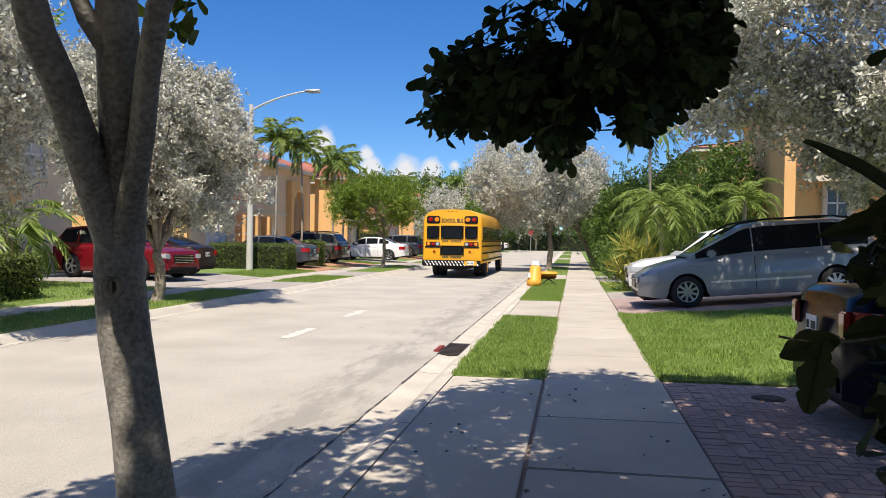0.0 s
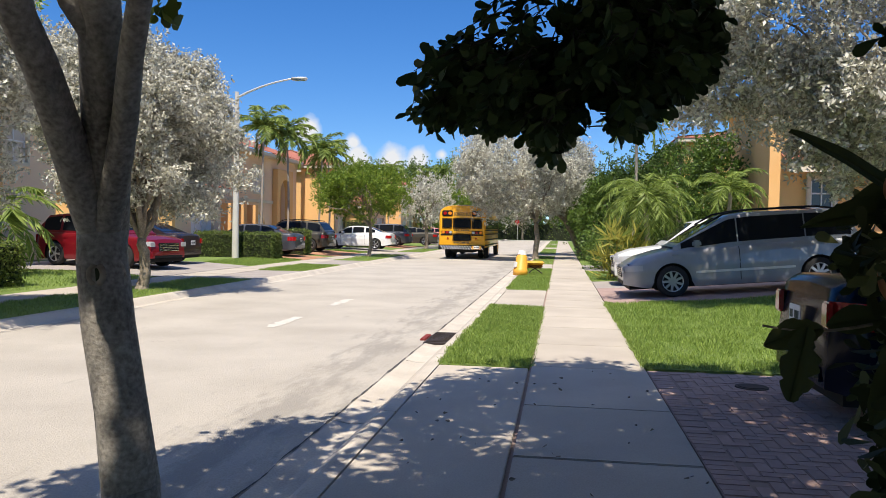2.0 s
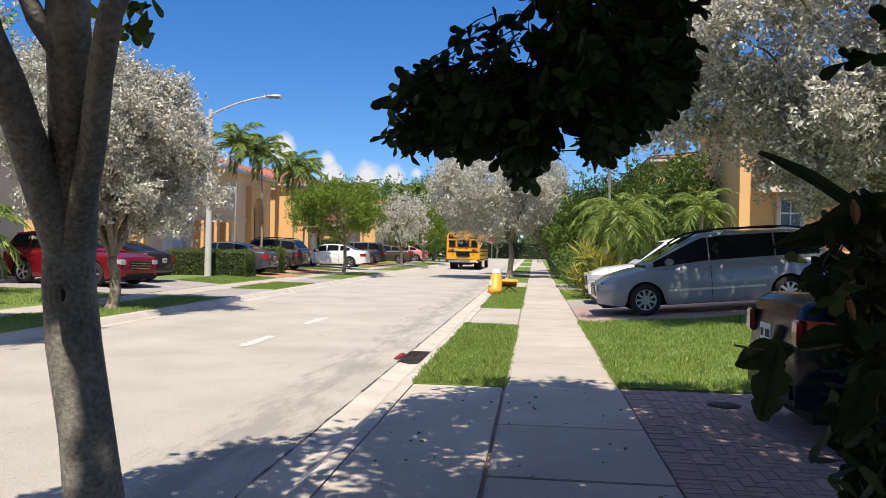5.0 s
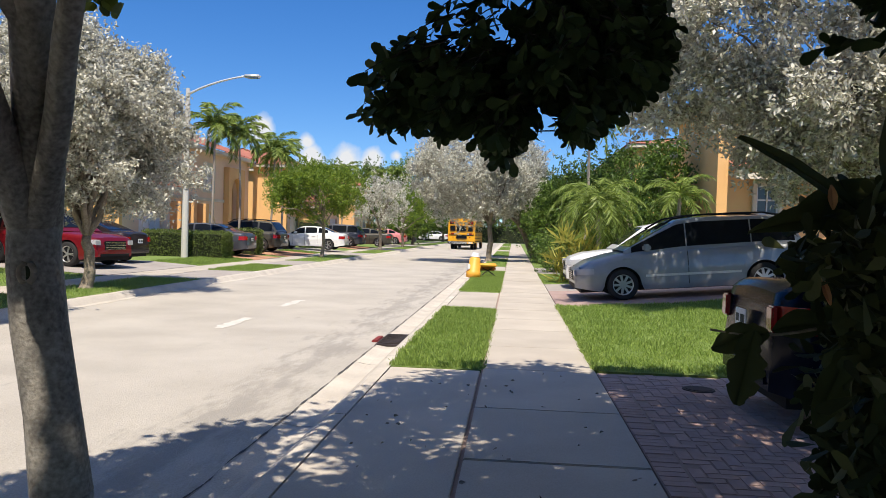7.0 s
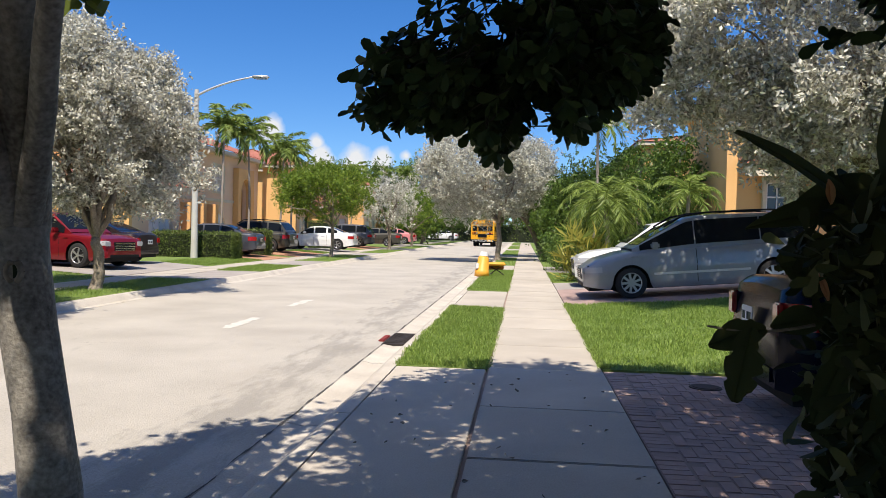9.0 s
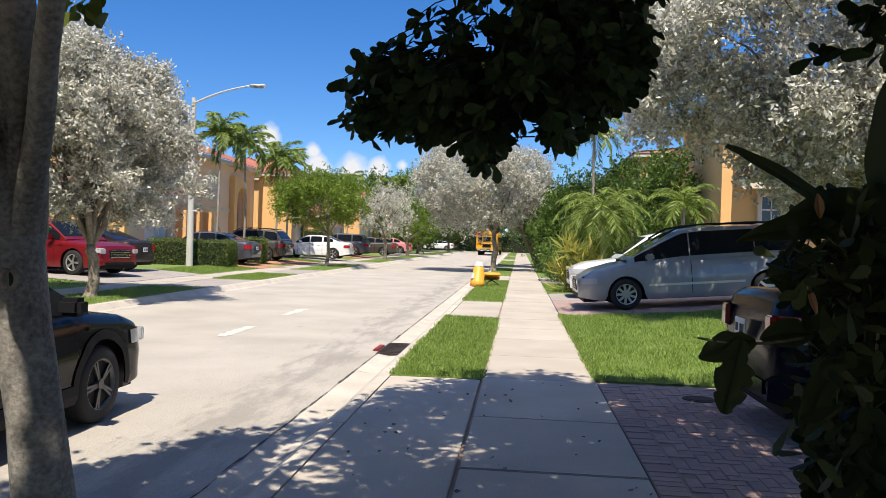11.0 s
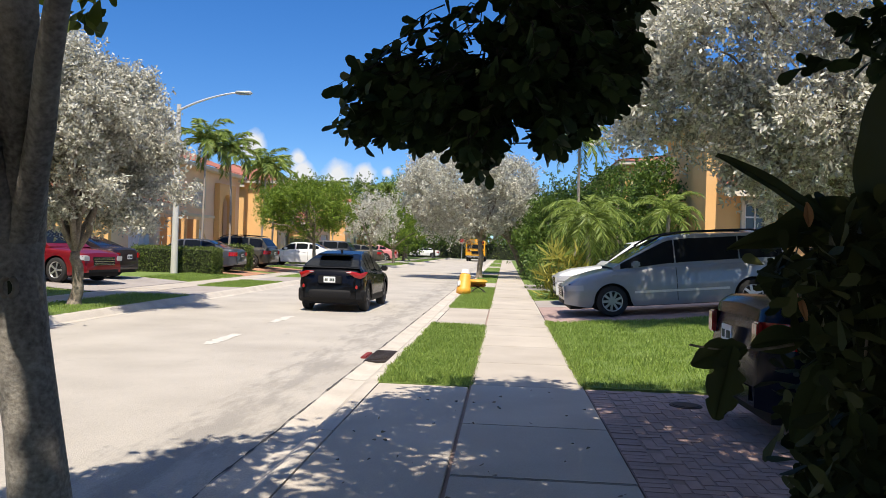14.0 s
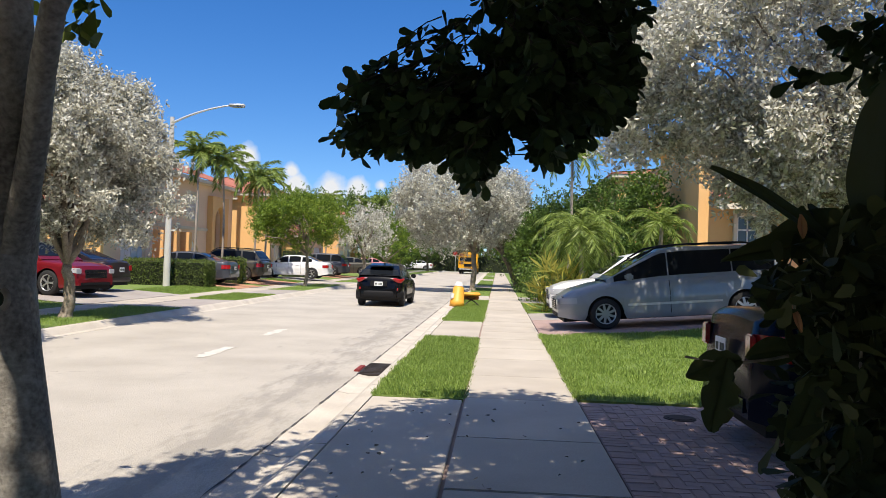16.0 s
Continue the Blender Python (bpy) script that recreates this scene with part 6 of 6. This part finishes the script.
link("stalk", tubes("stalk", [(bend((-0.45, -0.15, 1.21), (-0.80, -0.2, 1.20), (0, 0, -0.02), 6), taper(0.006, 0.004, 6))], 5), M["bark2"], shrub)
grow("bract", (0.985, 2.6, 1.30), (0.955, 2.6, 1.385), 0.012, 0.0, "blossom", blunt=0.8)
grow("bract", (1.02, 2.7, 1.60), (1.01, 2.7, 1.68), 0.016, 0.0, "blossom", blunt=0.8)
fill = thing("shrub", "tangled dark shrub in deep shade beside the sidewalk", "shrub", m=pose(1.6675, 2.9, 0))
n = 19000
c = np.stack([rng.uniform(-0.85, 1.3, n), rng.uniform(-0.5, 0.7, n), rng.uniform(0.02, 1.66, n)], 1)
skin = np.array([0.11 * noise.noise(Vector((3.0, q[1] * 2.5, q[2] * 4.2))) + 0.05 * noise.noise(Vector((8.0, q[1] * 7, q[2] * 11))) for q in c])
# the tangle stands behind the sight line past the driveway
keep = c[:, 0] > -0.58 + 0.23 * c[:, 1] + skin + 0.10 * np.abs(c[:, 2] - 1.1) - 0.16 * np.exp(-((c[:, 2] - 1.46) / 0.13) ** 2) + 0.07 * rng.random(n)
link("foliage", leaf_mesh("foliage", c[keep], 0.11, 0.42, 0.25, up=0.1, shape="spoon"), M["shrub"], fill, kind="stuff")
for k in range(9):
    link("stem", tubes("stem", [(bend((0.1 * k - 0.2, 0, -0.02), (0.14 * k - 0.5, -0.3 + 0.05 * k, 1.25), (-0.05, 0, 0), 6, 0.15, k), taper(0.014, 0.005, 6))], 5), M["bark2"], fill)

# fallen leaves on the pavement
for k in range(46):
    x, y = rng.uniform(-1.2, 0.9), rng.uniform(3.6, 8.5)
    me = leaf_mesh("fallen_leaf", np.array([[0, 0, 0]]), 0.04, 0.5, axes=np.array([[rng.normal(), rng.normal(), 0.05]]), shape="spoon")
    ob = link("fallen_leaf", me, M["bark2"])
    ob.location = (x, y, 0.014)
    tagged(ob, "dry brown fallen leaf on concrete", "leaf", "fallen leaves")

# pavers of the near driveway
drive = thing("driveway", "pink interlocking paver driveway with a plain border", "driveway", kind="structure")
part("bedding", boxed(0.95, 11.0, -6.0, 8.78, -0.06, -0.006), M["sand"], drive)
bm = boxed(-0.0975, 0.0975, -0.0475, 0.0475, -0.05, 0.002, 0.005)
pm2 = bpy.data.meshes.new("paver")
bm.to_mesh(pm2)
bm.free()
pm2.materials.append(M["paver"])
spots = []
for j in range(0, 90):
    spots.append((1.05, -0.2 + 0.1 * j + 0.05, 0, 0))
for i in range(0, 44):
    for j in range(0, 86):
        # herringbone of 2:1 bricks
        x, y = 1.16 + 0.1 * i, 0.2 + 0.1 * j
        q = (i - j) % 4
        if q == 0:
            spots.append((x + 0.1, y + 0.05, 0, 1))
        elif q == 3 and j < 85:
            spots.append((x + 0.05, y + 0.1, 90, 1))
near_s = sorted(spots, key=lambda s: abs(s[1] - 6.2) + abs(s[0] - 1.9))
for i, (x, y, r, k) in enumerate(near_s[:300]):
    ob = new("paver", pm2)
    ob.parent = drive
    ob.matrix_basis = pose(x, y, rng.uniform(-0.003, 0.003), 0, 0, r)
vs, fs = [], []
for x, y, r, k in near_s[300:]:
    if y > 8.74:
        continue
    hx, hy = (0.0975, 0.0475) if r == 0 else (0.0475, 0.0975)
    b = len(vs)
    dz = rng.uniform(-0.003, 0.003)
    vs += [(x - hx, y - hy, -0.05), (x + hx, y - hy, -0.05), (x + hx, y + hy, -0.05), (x - hx, y + hy, -0.05), (x - hx + 0.005, y - hy + 0.005, dz), (x + hx - 0.005, y - hy + 0.005, dz), (x + hx - 0.005, y + hy - 0.005, dz), (x - hx + 0.005, y + hy - 0.005, dz)]
    fs += [(b + 4, b + 5, b + 6, b + 7), (b, b + 1, b + 5, b + 4), (b + 1, b + 2, b + 6, b + 5), (b + 2, b + 3, b + 7, b + 6), (b + 3, b, b + 4, b + 7)]
me = bpy.data.meshes.new("pavers")
me.from_pydata(vs, [], fs)
link("pavers", me, M["paver"], drive, kind="stuff")


# ---- what moves ----
def motions():
    walk(bus, [(t, pose(x, y, ROAD_Z, 0, 0, 90 - a)) for t, x, y, a in BUS_ROWS])
    walk(crossover, [(t, pose(x + 0.03, y + 1.38 * crossover.scale.x, ROAD_Z, 0, 0, 90 - 0.6)) for t, x, y in CAR_ROWS])
    for w in [c for c in crossover.children if c.name.startswith("wheel")]:
        at = w.location.copy()
        rows, t = [], 0.0
        while t < 16.01:
            y = float(np.interp(t, [r[0] for r in CAR_ROWS], [r[2] for r in CAR_ROWS]))
            rows.append((t, Matrix.Translation(at) @ Matrix.Rotation(y / (0.345 * crossover.scale.x), 4, "Y")))
            t += 0.1
        walk(w, rows)
    for w in [c for c in bus.children if c.name.startswith("wheel")]:
        at = w.location.copy()
        rows, t = [], 0.0
        while t < 16.01:
            y = float(np.interp(t, [r[0] for r in BUS_ROWS], [r[2] for r in BUS_ROWS]))
            rows.append((t, Matrix.Translation(at) @ Matrix.Rotation(y / 0.49, 4, "Y")))
            t += 0.1
        walk(w, rows)
    walk(hang, [(t, pose(dx * NEARER, 0, dz * NEARER)) for t, dx, dz in SWAY_ROWS])


BUS_ROWS = [(0, -4.93, 32.0, 0), (0.5, -4.97, 34.2, 0), (1, -5.01, 36.4, 0), (1.5, -5.05, 38.7, 0), (2, -5.1, 41.1, 0), (2.5, -5.16, 43.5, 0), (3, -5.2, 46.0, 0), (4, -5.2, 51.5, 0), (5.5, -5.07, 60.0, 1), (7, -4.65, 70.5, 2), (8.5, -4.34, 79.5, 3), (10, -3.9, 87.3, 3), (11, -3.7, 91.3, 2), (12, -3.65, 95.0, 1), (13.5, -3.65, 98.5, 0), (16, -3.8, 100.5, 0)]
CAR_ROWS = [(0, -4.2, -51.0), (5.5, -4.2, -23.5), (10, -4.18, -1.3), (10.5, -4.17, 1.25), (11, -4.15, 3.8), (11.3, -4.1, 5.4), (11.7, -4.05, 7.45), (12.1, -4.03, 9.5), (12.5, -4.02, 11.65), (13, -4.0, 14.2), (13.5, -4.08, 16.75), (14, -4.05, 19.1), (14.5, -4.02, 21.2), (15, -3.99, 23.2), (15.5, -3.96, 25.1), (16, -3.92, 26.9)]
SWAY_ROWS = [(0, 0.029, 0.045), (0.5, 0.06, -0.028), (1, 0.079, -0.052), (1.5, 0.079, -0.029), (2, 0.045, 0.011), (2.5, 0.049, -0.019), (3, 0.045, 0.007), (5.5, 0.049, -0.009), (6, 0.043, 0.015), (6.5, 0.042, -0.004), (7, 0.041, 0), (7.5, 0.029, 0.016), (8, 0.024, 0.02), (8.5, 0.028, 0.004), (11, -0.004, 0.014), (11.5, -0.007, 0.011), (12, -0.014, 0.047), (12.5, 0, 0), (13, -0.022, 0.029), (13.5, -0.005, 0.026), (14, -0.003, 0.025), (14.5, 0.005, 0.026), (15, 0.017, -0.009), (15.5, 0.012, 0.013), (16, 0.008, 0.028)]
motions()
